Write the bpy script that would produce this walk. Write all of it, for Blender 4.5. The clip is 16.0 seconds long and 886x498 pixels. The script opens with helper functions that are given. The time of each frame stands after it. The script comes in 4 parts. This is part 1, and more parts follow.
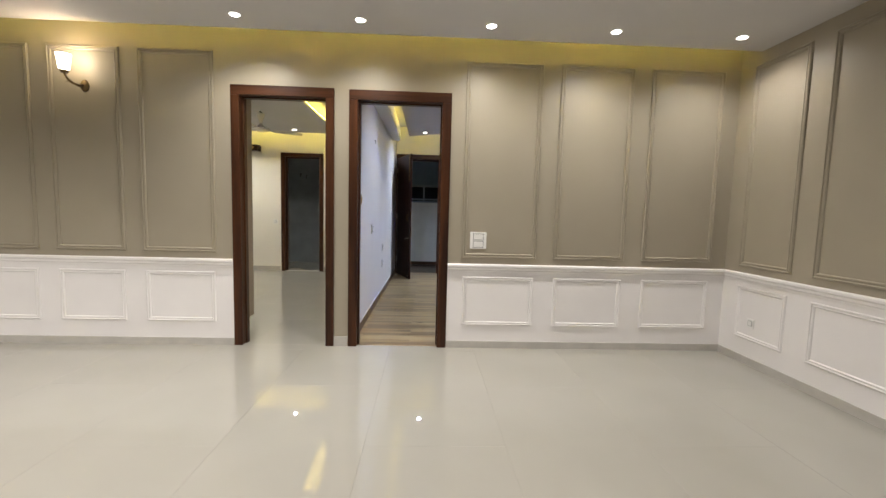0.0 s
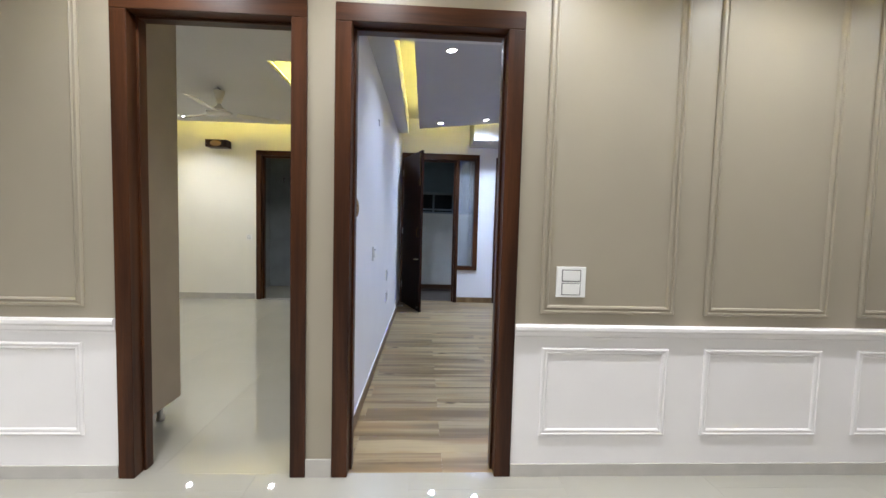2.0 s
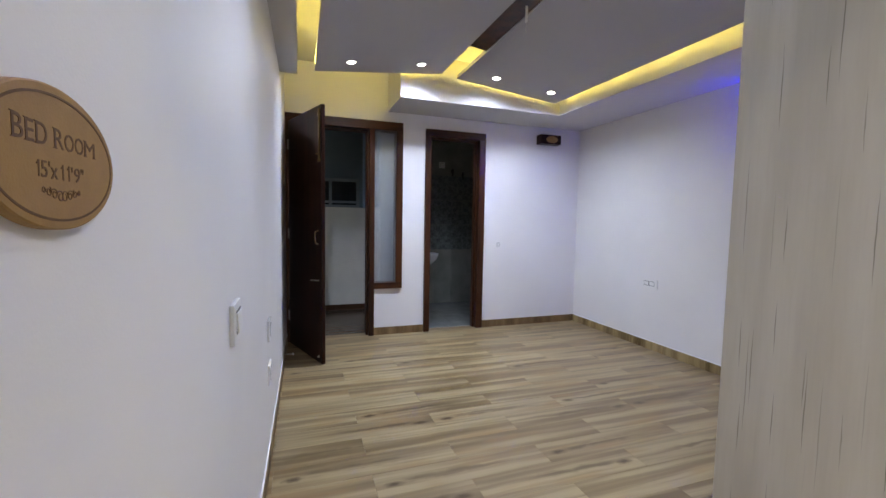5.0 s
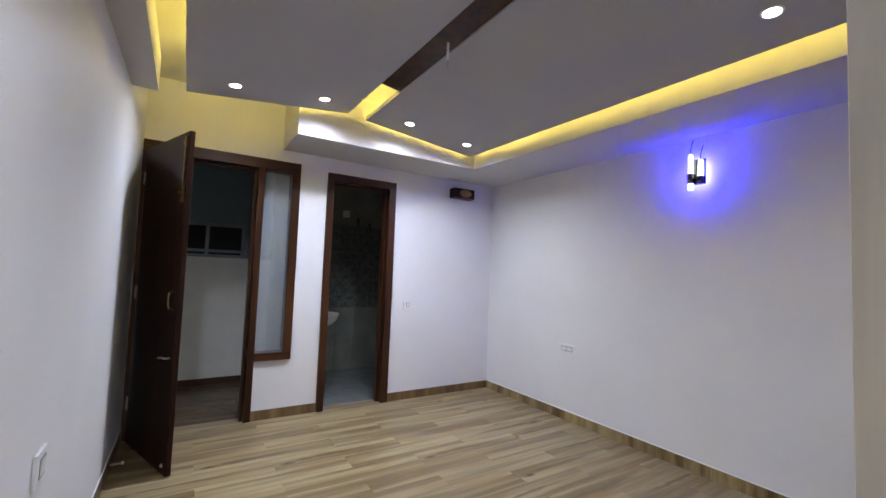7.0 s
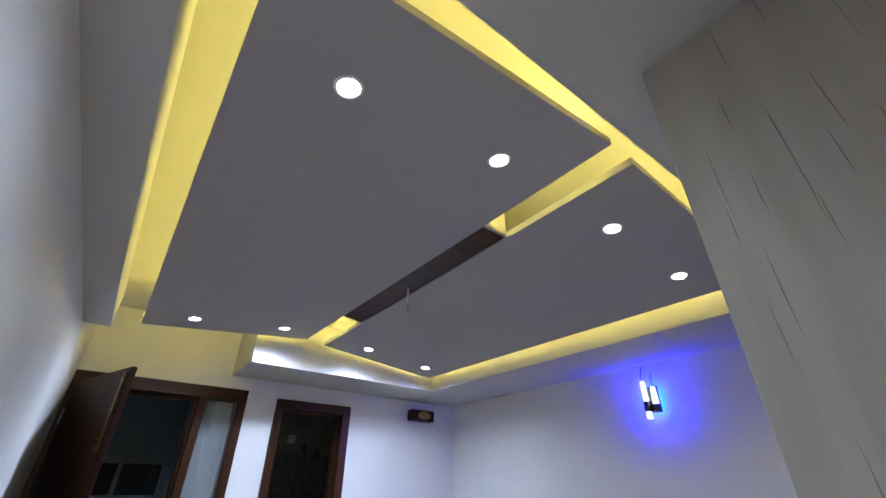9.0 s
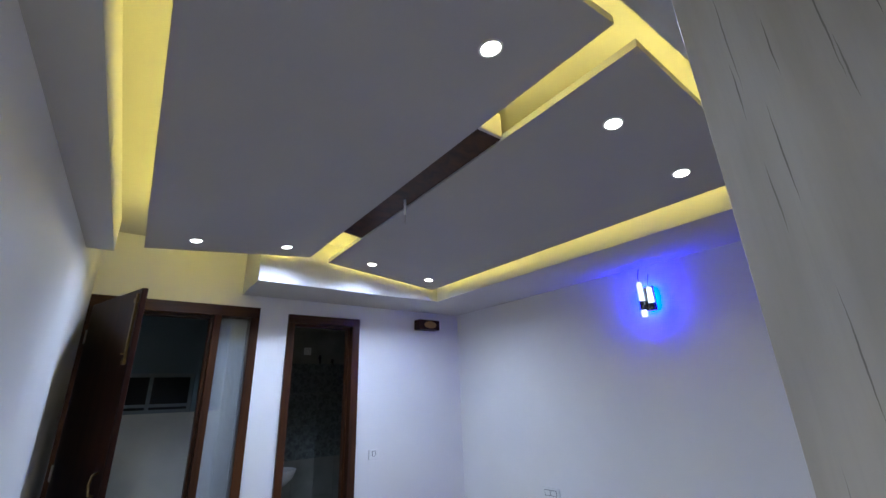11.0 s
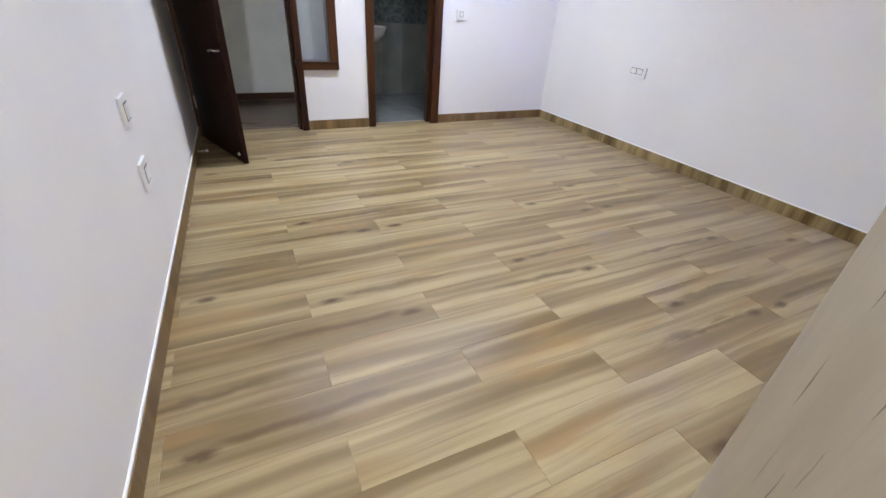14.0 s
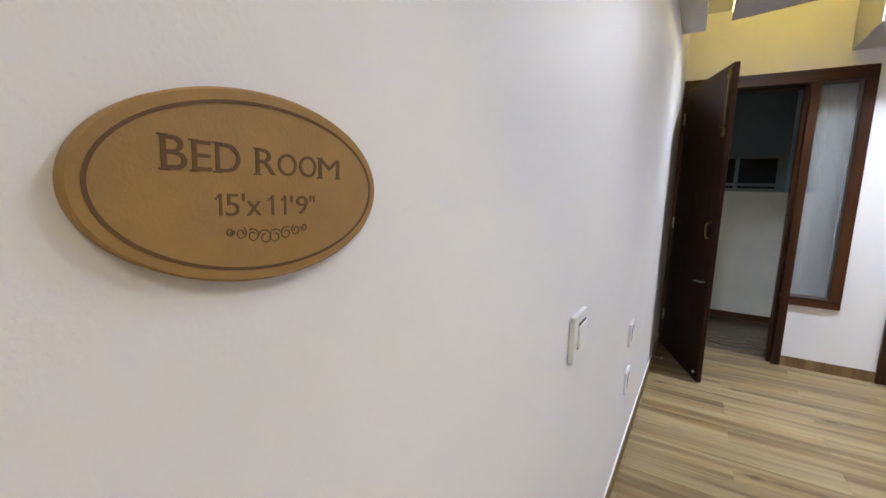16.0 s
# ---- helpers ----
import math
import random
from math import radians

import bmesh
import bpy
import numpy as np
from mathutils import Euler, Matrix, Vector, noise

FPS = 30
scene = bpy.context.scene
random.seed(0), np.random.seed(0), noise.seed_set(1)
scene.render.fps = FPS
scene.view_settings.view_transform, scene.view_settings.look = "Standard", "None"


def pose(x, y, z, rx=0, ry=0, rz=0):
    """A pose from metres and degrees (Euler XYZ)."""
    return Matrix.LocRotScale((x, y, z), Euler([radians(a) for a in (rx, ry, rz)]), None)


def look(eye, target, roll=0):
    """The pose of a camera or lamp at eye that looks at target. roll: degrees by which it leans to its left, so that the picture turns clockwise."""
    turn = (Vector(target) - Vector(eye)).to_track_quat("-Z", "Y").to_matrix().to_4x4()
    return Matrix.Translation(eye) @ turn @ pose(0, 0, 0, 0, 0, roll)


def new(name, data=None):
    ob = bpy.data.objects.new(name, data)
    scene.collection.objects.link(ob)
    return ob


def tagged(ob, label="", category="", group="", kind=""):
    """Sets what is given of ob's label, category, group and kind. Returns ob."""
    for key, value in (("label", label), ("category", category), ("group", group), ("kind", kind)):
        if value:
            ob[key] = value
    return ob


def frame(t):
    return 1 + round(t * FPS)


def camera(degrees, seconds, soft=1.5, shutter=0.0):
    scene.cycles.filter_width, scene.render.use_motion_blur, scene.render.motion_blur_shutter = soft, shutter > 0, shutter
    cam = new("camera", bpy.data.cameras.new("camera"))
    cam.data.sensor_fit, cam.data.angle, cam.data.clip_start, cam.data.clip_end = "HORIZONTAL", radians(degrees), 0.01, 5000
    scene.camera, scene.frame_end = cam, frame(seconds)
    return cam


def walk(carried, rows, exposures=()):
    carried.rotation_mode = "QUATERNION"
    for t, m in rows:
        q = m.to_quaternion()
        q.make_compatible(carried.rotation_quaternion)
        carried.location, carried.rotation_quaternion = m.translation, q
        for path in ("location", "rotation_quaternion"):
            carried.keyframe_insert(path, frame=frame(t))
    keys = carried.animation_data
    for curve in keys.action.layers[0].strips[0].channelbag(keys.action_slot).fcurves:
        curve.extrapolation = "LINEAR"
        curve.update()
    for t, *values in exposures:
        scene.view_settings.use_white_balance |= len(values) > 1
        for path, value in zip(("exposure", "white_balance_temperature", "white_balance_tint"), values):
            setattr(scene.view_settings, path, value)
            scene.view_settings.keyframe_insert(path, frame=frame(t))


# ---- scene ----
cam = camera(94.1, 16.0)
EXPOSURES = [(0.0, 0.33, 6500, 12), (1.0, 0.35, 6100, 10), (2.5, 0.6, 5900, 11), (3.5, 0.65, 6000, 13), (6.0, 0.12, 7000, 12), (7.0, 0.3, 7000, 12), (7.5, 0.3, 7000, 12), (8.5, 0.15, 6300, 9), (11.0, 0.0, 5900, 9), (12.0, 0.2, 6100, 9), (12.5, 0.35, 6700, 10), (13.0, 0.7, 7200, 10), (14.0, 0.85, 7200, 11), (15.0, 0.58, 6700, 11), (15.5, 0.68, 7200, 10), (16.0, 0.62, 7500, 9)]
PATH = [
    (0, (-0.032, -0.064, 1.24), (0.054, 1.926, 1.066), 1.5),
    (0.5, (-0.024, 0.298, 1.274), (0.019, 2.293, 1.131), 2.0),
    (1, (-0.108, 0.741, 1.283), (-0.046, 2.736, 1.151), 2.2),
    (1.5, (-0.169, 1.212, 1.276), (-0.108, 3.207, 1.152), 1.9),
    (2, (-0.297, 1.653, 1.273), (-0.195, 3.646, 1.151), 1.5),
    (2.5, (-0.413, 2.068, 1.263), (-0.233, 4.055, 1.125), 1.5),
    (3, (-0.467, 2.475, 1.271), (-0.22, 4.454, 1.114), 1.5),
    (3.5, (-0.548, 2.852, 1.266), (-0.173, 4.81, 1.103), 1.5),
    (3.7, (-0.574, 2.979, 1.283), (-0.137, 4.923, 1.104), 1.1),
    (5.8, (-0.354, 3.997, 1.339), (0.401, 5.847, 1.24), 1.6),
    (6, (-0.308, 4.043, 1.355), (0.482, 5.878, 1.265), 1.6),
    (6.5, (-0.29, 4.168, 1.36), (0.638, 5.939, 1.336), 2.0),
    (7, (-0.31, 4.212, 1.394), (0.75, 5.904, 1.508), 2.2),
    (7.5, (-0.301, 4.197, 1.451), (0.829, 5.811, 1.791), 2.2),
    (8, (-0.322, 4.195, 1.517), (0.816, 5.718, 2.138), 1.6),
    (8.5, (-0.362, 4.168, 1.592), (0.723, 5.585, 2.495), 0.7),
    (8.7, (-0.369, 4.156, 1.608), (0.679, 5.525, 2.622), 0.3),
    (10.8, (-0.329, 4.172, 1.586), (0.781, 5.629, 2.39), -2.3),
    (11, (-0.311, 4.177, 1.564), (0.82, 5.688, 2.227), -2.0),
    (11.5, (-0.256, 4.201, 1.49), (0.893, 5.813, 1.773), -0.7),
    (12, (-0.246, 4.223, 1.373), (0.896, 5.862, 1.266), 0.2),
    (12.5, (-0.236, 4.228, 1.29), (0.853, 5.831, 0.796), 1.2),
    (13, (-0.258, 4.233, 1.191), (0.756, 5.75, 0.373), 2.3),
    (13.5, (-0.283, 4.201, 1.108), (0.635, 5.641, 0.067), 3.3),
    (14, (-0.282, 4.195, 1.117), (0.49, 5.728, 0.091), 3.8),
    (14.5, (-0.286, 4.126, 1.169), (0.09, 5.903, 0.33), 3.3),
    (15, (-0.338, 4.096, 1.232), (-0.533, 5.989, 0.614), 3.5),
    (15.5, (-0.430, 4.037, 1.293), (-1.123, 5.867, 0.878), 2.6),
    (16, (-0.468, 3.957, 1.355), (-1.487, 5.655, 1.08), 1.9),
]
walk(cam, [(t, look(eye, target, roll)) for t, eye, target, roll in PATH], EXPOSURES)


# ---- sizes of the place (metres) ----
HALL_Y, HALL_X, HALL_CEIL = 3.664, 2.779, 2.670      # back wall face, side wall face, dropped ceiling
NEAR_Y, FAR_Y, LEFT_X, RIGHT_X = 3.79, 8.30, -0.70, 2.96  # bedroom faces
SLAB = 2.92
R1_LEFT, R1_RIGHT = -4.15, -0.80                     # the other bedroom
TOP = 3.05

# ---- world and light ----
world = bpy.data.worlds.new("night_sky")
scene.world = world
world.use_nodes = True
world.node_tree.nodes["Background"].inputs[0].default_value = (0.10, 0.14, 0.20, 1)
world.node_tree.nodes["Background"].inputs[1].default_value = 0.18

COOL = (1.0, 0.955, 0.90)
BLUISH = (0.645, 0.755, 1.0)
IVORY = (1.0, 0.965, 0.89)
R1_WATTS = 62.0
WARM = (1.0, 0.80, 0.17)


# ---- materials ----
def material(name, color, rough=0.5, metal=0.0, var=0.06, scale=6.0, bump=0.0, bump_scale=120.0, spec=0.5, coat=0.0, color2=None):
    m = bpy.data.materials.new(name)
    m.use_nodes = True
    nt = m.node_tree
    b = nt.nodes["Principled BSDF"]
    b.inputs["Roughness"].default_value = rough
    b.inputs["Metallic"].default_value = metal
    b.inputs["Specular IOR Level"].default_value = spec
    b.inputs["Coat Weight"].default_value = coat
    co = nt.nodes.new("ShaderNodeTexCoord")
    n1 = nt.nodes.new("ShaderNodeTexNoise")
    n1.inputs["Scale"].default_value = scale
    n1.inputs["Detail"].default_value = 6
    nt.links.new(co.outputs["Object"], n1.inputs["Vector"])
    mix = nt.nodes.new("ShaderNodeMix")
    mix.data_type = "RGBA"
    c2 = color2 or tuple(max(0, c * (1 - 2 * var)) for c in color)
    mix.inputs["A"].default_value = (*color, 1)
    mix.inputs["B"].default_value = (*c2, 1)
    ramp = nt.nodes.new("ShaderNodeMapRange")
    ramp.inputs[1].default_value, ramp.inputs[2].default_value = 0.35, 0.7
    nt.links.new(n1.outputs["Fac"], ramp.inputs[0])
    nt.links.new(ramp.outputs[0], mix.inputs["Factor"])
    nt.links.new(mix.outputs["Result"], b.inputs["Base Color"])
    if bump:
        n2 = nt.nodes.new("ShaderNodeTexNoise")
        n2.inputs["Scale"].default_value = bump_scale
        n2.inputs["Detail"].default_value = 4
        nt.links.new(co.outputs["Object"], n2.inputs["Vector"])
        bp = nt.nodes.new("ShaderNodeBump")
        bp.inputs["Strength"].default_value = bump
        bp.inputs["Distance"].default_value = 0.002
        nt.links.new(n2.outputs["Fac"], bp.inputs["Height"])
        nt.links.new(bp.outputs[0], b.inputs["Normal"])
    return m


def glow(name, color, strength):
    m = bpy.data.materials.new(name)
    m.use_nodes = True
    b = m.node_tree.nodes["Principled BSDF"]
    b.inputs["Base Color"].default_value = (*color, 1)
    b.inputs["Emission Color"].default_value = (*color, 1)
    b.inputs["Emission Strength"].default_value = strength
    return m


def wood(name, dark, light, axis=2, rough=0.35, ring=14.0, coat=0.0, random_shift=False, stretch=0.06):
    """Long grain along one axis."""
    m = bpy.data.materials.new(name)
    m.use_nodes = True
    nt = m.node_tree
    b = nt.nodes["Principled BSDF"]
    b.inputs["Roughness"].default_value = rough
    b.inputs["Coat Weight"].default_value = coat
    b.inputs["Specular IOR Level"].default_value = 0.3
    co = nt.nodes.new("ShaderNodeTexCoord")
    mp = nt.nodes.new("ShaderNodeMapping")
    sc = [1.0, 1.0, 1.0]
    sc[axis] = stretch
    mp.inputs["Scale"].default_value = sc
    src = co.outputs["Object"]
    if random_shift:
        info = nt.nodes.new("ShaderNodeObjectInfo")
        mul = nt.nodes.new("ShaderNodeMath")
        mul.operation = "MULTIPLY"
        mul.inputs[1].default_value = 37.0
        nt.links.new(info.outputs["Random"], mul.inputs[0])
        add = nt.nodes.new("ShaderNodeVectorMath")
        comb = nt.nodes.new("ShaderNodeCombineXYZ")
        nt.links.new(mul.outputs[0], comb.inputs[0])
        nt.links.new(mul.outputs[0], comb.inputs[1])
        nt.links.new(src, add.inputs[0])
        nt.links.new(comb.outputs[0], add.inputs[1])
        src = add.outputs[0]
    nt.links.new(src, mp.inputs["Vector"])
    n1 = nt.nodes.new("ShaderNodeTexNoise")
    n1.inputs["Scale"].default_value = ring
    n1.inputs["Detail"].default_value = 8
    n1.inputs["Distortion"].default_value = 0.4
    n2 = nt.nodes.new("ShaderNodeTexNoise")
    n2.inputs["Scale"].default_value = ring * 9
    n2.inputs["Detail"].default_value = 3
    for n in (n1, n2):
        nt.links.new(mp.outputs[0], n.inputs["Vector"])
    mix = nt.nodes.new("ShaderNodeMath")
    mix.operation = "MULTIPLY_ADD"
    mix.inputs[1].default_value = 0.25
    nt.links.new(n2.outputs["Fac"], mix.inputs[0])
    nt.links.new(n1.outputs["Fac"], mix.inputs[2])
    ramp = nt.nodes.new("ShaderNodeValToRGB")
    e = ramp.color_ramp.elements
    e[0].position, e[0].color = 0.45, (*dark, 1)
    e[1].position, e[1].color = 0.80, (*light, 1)
    nt.links.new(mix.outputs[0], ramp.inputs[0])
    nt.links.new(ramp.outputs[0], b.inputs["Base Color"])
    bp = nt.nodes.new("ShaderNodeBump")
    bp.inputs["Strength"].default_value = 0.12
    bp.inputs["Distance"].default_value = 0.001
    nt.links.new(mix.outputs[0], bp.inputs["Height"])
    nt.links.new(bp.outputs[0], b.inputs["Normal"])
    return m


def glass(name, color=(0.9, 0.95, 0.95), rough=0.0):
    m = bpy.data.materials.new(name)
    m.use_nodes = True
    b = m.node_tree.nodes["Principled BSDF"]
    b.inputs["Base Color"].default_value = (*color, 1)
    b.inputs["Transmission Weight"].default_value = 1.0
    b.inputs["Roughness"].default_value = rough
    b.inputs["IOR"].default_value = 1.45
    return m


M_TAUPE = material("taupe_wall_paint", (0.335, 0.297, 0.228), 0.42, var=0.03, scale=2.0, bump=0.10, bump_scale=260)
M_WHITE = material("white_wall_paint", (0.80, 0.79, 0.78), 0.5, var=0.02, scale=2.0, bump=0.12, bump_scale=240)
M_CREAM = material("cream_wall_paint", (0.80, 0.775, 0.70), 0.5, var=0.02, scale=2.0, bump=0.12, bump_scale=240)
M_GLOSSWHITE = material("white_enamel_paint", (0.82, 0.80, 0.79), 0.3, var=0.02, scale=3.0, bump=0.05, bump_scale=200)
M_CEIL = material("ceiling_paint", (0.58, 0.57, 0.565), 0.7, var=0.02, scale=2.0, bump=0.06, bump_scale=220)
# white ceiling paint, darkened to lavender grey for the shade on the wings
M_WING = material("shade_tinted_ceiling_paint", (0.43, 0.42, 0.445), 0.7, var=0.02, scale=2.0, bump=0.06, bump_scale=220)
M_SKIRT = material("grey_tile_skirting", (0.50, 0.48, 0.44), 0.25, var=0.06, scale=8.0)
M_TILE = material("polished_cream_tile", (0.36, 0.345, 0.305), 0.02, var=0.03, scale=1.6, spec=0.95)
M_GROUT = material("grout", (0.36, 0.345, 0.30), 0.3)
M_DOORWOOD = wood("mahogany_frame", (0.018, 0.0056, 0.0023), (0.070, 0.0240, 0.0078), 2, 0.35)
M_DOORWOOD_H = wood("mahogany_frame_across", (0.018, 0.0056, 0.0023), (0.070, 0.0240, 0.0078), 0, 0.35)
M_LEAF = wood("dark_door_leaf", (0.012, 0.004, 0.0025), (0.034, 0.011, 0.006), 2, 0.32)
M_LEAF.node_tree.nodes["Principled BSDF"].inputs["Specular IOR Level"].default_value = 0.16
M_PLANKSKIRT = wood("wood_print_skirting", (0.125, 0.075, 0.032), (0.24, 0.155, 0.075), 2, 0.35, ring=9.0)
M_PLANKSKIRT_Y = wood("wood_print_skirting_end", (0.115, 0.070, 0.024), (0.40, 0.30, 0.15), 2, 0.35, ring=8.0, stretch=0.1)
M_PLANKGROUT = material("plank_grout", (0.24, 0.18, 0.11), 0.7)
M_PLASTIC = material("white_plastic", (0.80, 0.80, 0.78), 0.3, var=0.01)
M_SLIT = material("dark_slit", (0.06, 0.06, 0.06), 0.6)
M_GAP = material("shaded_plastic_gap", (0.12, 0.12, 0.12), 0.6)
M_BRONZE = material("aged_bronze", (0.20, 0.14, 0.07), 0.35, metal=1.0, var=0.2, scale=30)
M_BRASS = material("worn_brass", (0.27, 0.19, 0.08), 0.35, metal=1.0, var=0.15, scale=30)
M_STEEL = material("brushed_steel", (0.55, 0.54, 0.52), 0.3, metal=1.0, var=0.05)
M_STEELDARK = material("dark_chrome", (0.16, 0.15, 0.15), 0.22, metal=1.0, var=0.05)
M_CHROME = material("chrome", (0.8, 0.8, 0.8), 0.08, metal=1.0, var=0.0)
M_BATHFLOOR = material("pale_grey_bath_floor", (0.19, 0.20, 0.19), 0.25, var=0.1, scale=6)
M_WARD1 = material("taupe_laminate", (0.34, 0.28, 0.215), 0.35, var=0.04)
M_MDF = material("carved_mdf", (0.33, 0.188, 0.055), 0.55, var=0.08, scale=40, bump=0.15, bump_scale=500)
M_MDFDARK = material("carved_mdf_groove", (0.125, 0.062, 0.020), 0.7, var=0.1, scale=60)
M_BATH = material("grey_bath_tile", (0.28, 0.29, 0.25), 0.2, var=0.12, scale=5)
M_BATHPAT = material("patterned_bath_tile", (0.22, 0.245, 0.235), 0.2, var=0.25, scale=30)
M_BATHMOTIF = material("bath_tile_motif", (0.155, 0.175, 0.17), 0.2, var=0.2, scale=40)
M_BATH2 = material("cool_grey_bath_tile", (0.40, 0.44, 0.46), 0.25, var=0.08, scale=4)
M_CERAMIC = material("white_ceramic", (0.75, 0.75, 0.73), 0.1, var=0.01)
M_BALCWALL = material("balcony_paint", (0.80, 0.81, 0.74), 0.7, var=0.05, scale=3)
M_BALCFLOOR = wood("brown_floor", (0.070, 0.044, 0.028), (0.14, 0.092, 0.058), 0, 0.25)
M_BALCSKIRT = wood("dark_brown_skirting", (0.050, 0.024, 0.012), (0.11, 0.058, 0.028), 0, 0.4)
M_ALU = material("grey_aluminium", (0.24, 0.30, 0.33), 0.45, metal=0.0, var=0.04)
M_DARKGLASS = material("dark_window_glass", (0.012, 0.018, 0.022), 0.12, var=0.0, spec=0.15)
# pale blue stands for bluish light falling on the wall edge
M_BLUELIT = material("bluish_lit_paint", (0.46, 0.62, 0.80), 0.5, var=0.05, scale=4)
M_GREYWALL = material("blue_grey_wall", (0.21, 0.30, 0.36), 0.6, var=0.08, scale=2)
M_FAN = material("ivory_fan_enamel", (0.70, 0.66, 0.56), 0.25, var=0.02)
M_GLASS = glass("milky_glass", (0.80, 0.84, 0.86), 0.12)
# the pale opaque share stands in for the white room's reflection
M_GLASS.node_tree.nodes["Principled BSDF"].inputs["Transmission Weight"].default_value = 0.84
G_DOWN = glow("downlight_glow", COOL, 30.0)
G_COVE = glow("cove_led_glow", WARM, 21.0)
G_SLOT = glow("slot_led_glow", WARM, 45.0)
G_COVE_HALL = glow("hall_cove_led_glow", WARM, 70.0)
G_SCONCE = glow("sconce_glass_glow", (1.0, 0.82, 0.58), 13.0)
G_BLUE = glow("blue_led_glow", (0.004, 0.006, 1.0), 500.0)
G_TUBE = glow("acrylic_tube_glow", (0.85, 0.95, 1.0), 1.8)


class Graph:
    """Short forms for shader arithmetic."""

    def __init__(self, name, rough):
        self.mat = bpy.data.materials.new(name)
        self.mat.use_nodes = True
        self.nt = self.mat.node_tree
        self.bsdf = self.nt.nodes["Principled BSDF"]
        self.bsdf.inputs["Roughness"].default_value = rough
        self.co = self.nt.nodes.new("ShaderNodeTexCoord").outputs["Object"]
        sep = self.nt.nodes.new("ShaderNodeSeparateXYZ")
        self.nt.links.new(self.co, sep.inputs[0])
        self.x, self.y, self.z = sep.outputs
        self.rnd = self.nt.nodes.new("ShaderNodeObjectInfo").outputs["Random"]

    def put(self, value, socket):
        if isinstance(value, (int, float)):
            socket.default_value = value
        else:
            self.nt.links.new(value, socket)

    def f(self, op, a, b=0.0, c=0.0):
        n = self.nt.nodes.new("ShaderNodeMath")
        n.operation = op
        for v, s in zip((a, b, c), n.inputs):
            self.put(v, s)
        return n.outputs[0]

    def ramp(self, v, lo, hi, to0=0.0, to1=1.0):
        n = self.nt.nodes.new("ShaderNodeMapRange")
        n.interpolation_type = "SMOOTHSTEP"
        for value, s in zip((v, lo, hi, to0, to1), n.inputs):
            self.put(value, s)
        return n.outputs[0]

    def noise(self, x, y, z, detail=4, rough=0.55, distort=0.0):
        c = self.nt.nodes.new("ShaderNodeCombineXYZ")
        for v, s in zip((x, y, z), c.inputs):
            self.put(v, s)
        n = self.nt.nodes.new("ShaderNodeTexNoise")
        n.inputs["Scale"].default_value = 1.0
        n.inputs["Detail"].default_value = detail
        n.inputs["Roughness"].default_value = rough
        n.inputs["Distortion"].default_value = distort
        self.nt.links.new(c.outputs[0], n.inputs["Vector"])
        return n.outputs["Fac"]

    def mix(self, fac, a, b):
        n = self.nt.nodes.new("ShaderNodeMix")
        n.data_type = "RGBA"
        self.put(fac, n.inputs["Factor"])
        for v, s in ((a, n.inputs["A"]), (b, n.inputs["B"])):
            if isinstance(v, tuple):
                s.default_value = (*v, 1)
            else:
                self.nt.links.new(v, s)
        return n.outputs["Result"]

    def done(self, color, height=None, strength=0.1, rough=None):
        self.nt.links.new(color, self.bsdf.inputs["Base Color"])
        if rough is not None:
            self.nt.links.new(rough, self.bsdf.inputs["Roughness"])
        if height is not None:
            b = self.nt.nodes.new("ShaderNodeBump")
            b.inputs["Strength"].default_value = strength
            b.inputs["Distance"].default_value = 0.001
            self.nt.links.new(height, b.inputs["Height"])
            self.nt.links.new(b.outputs[0], self.bsdf.inputs["Normal"])
        return self.mat


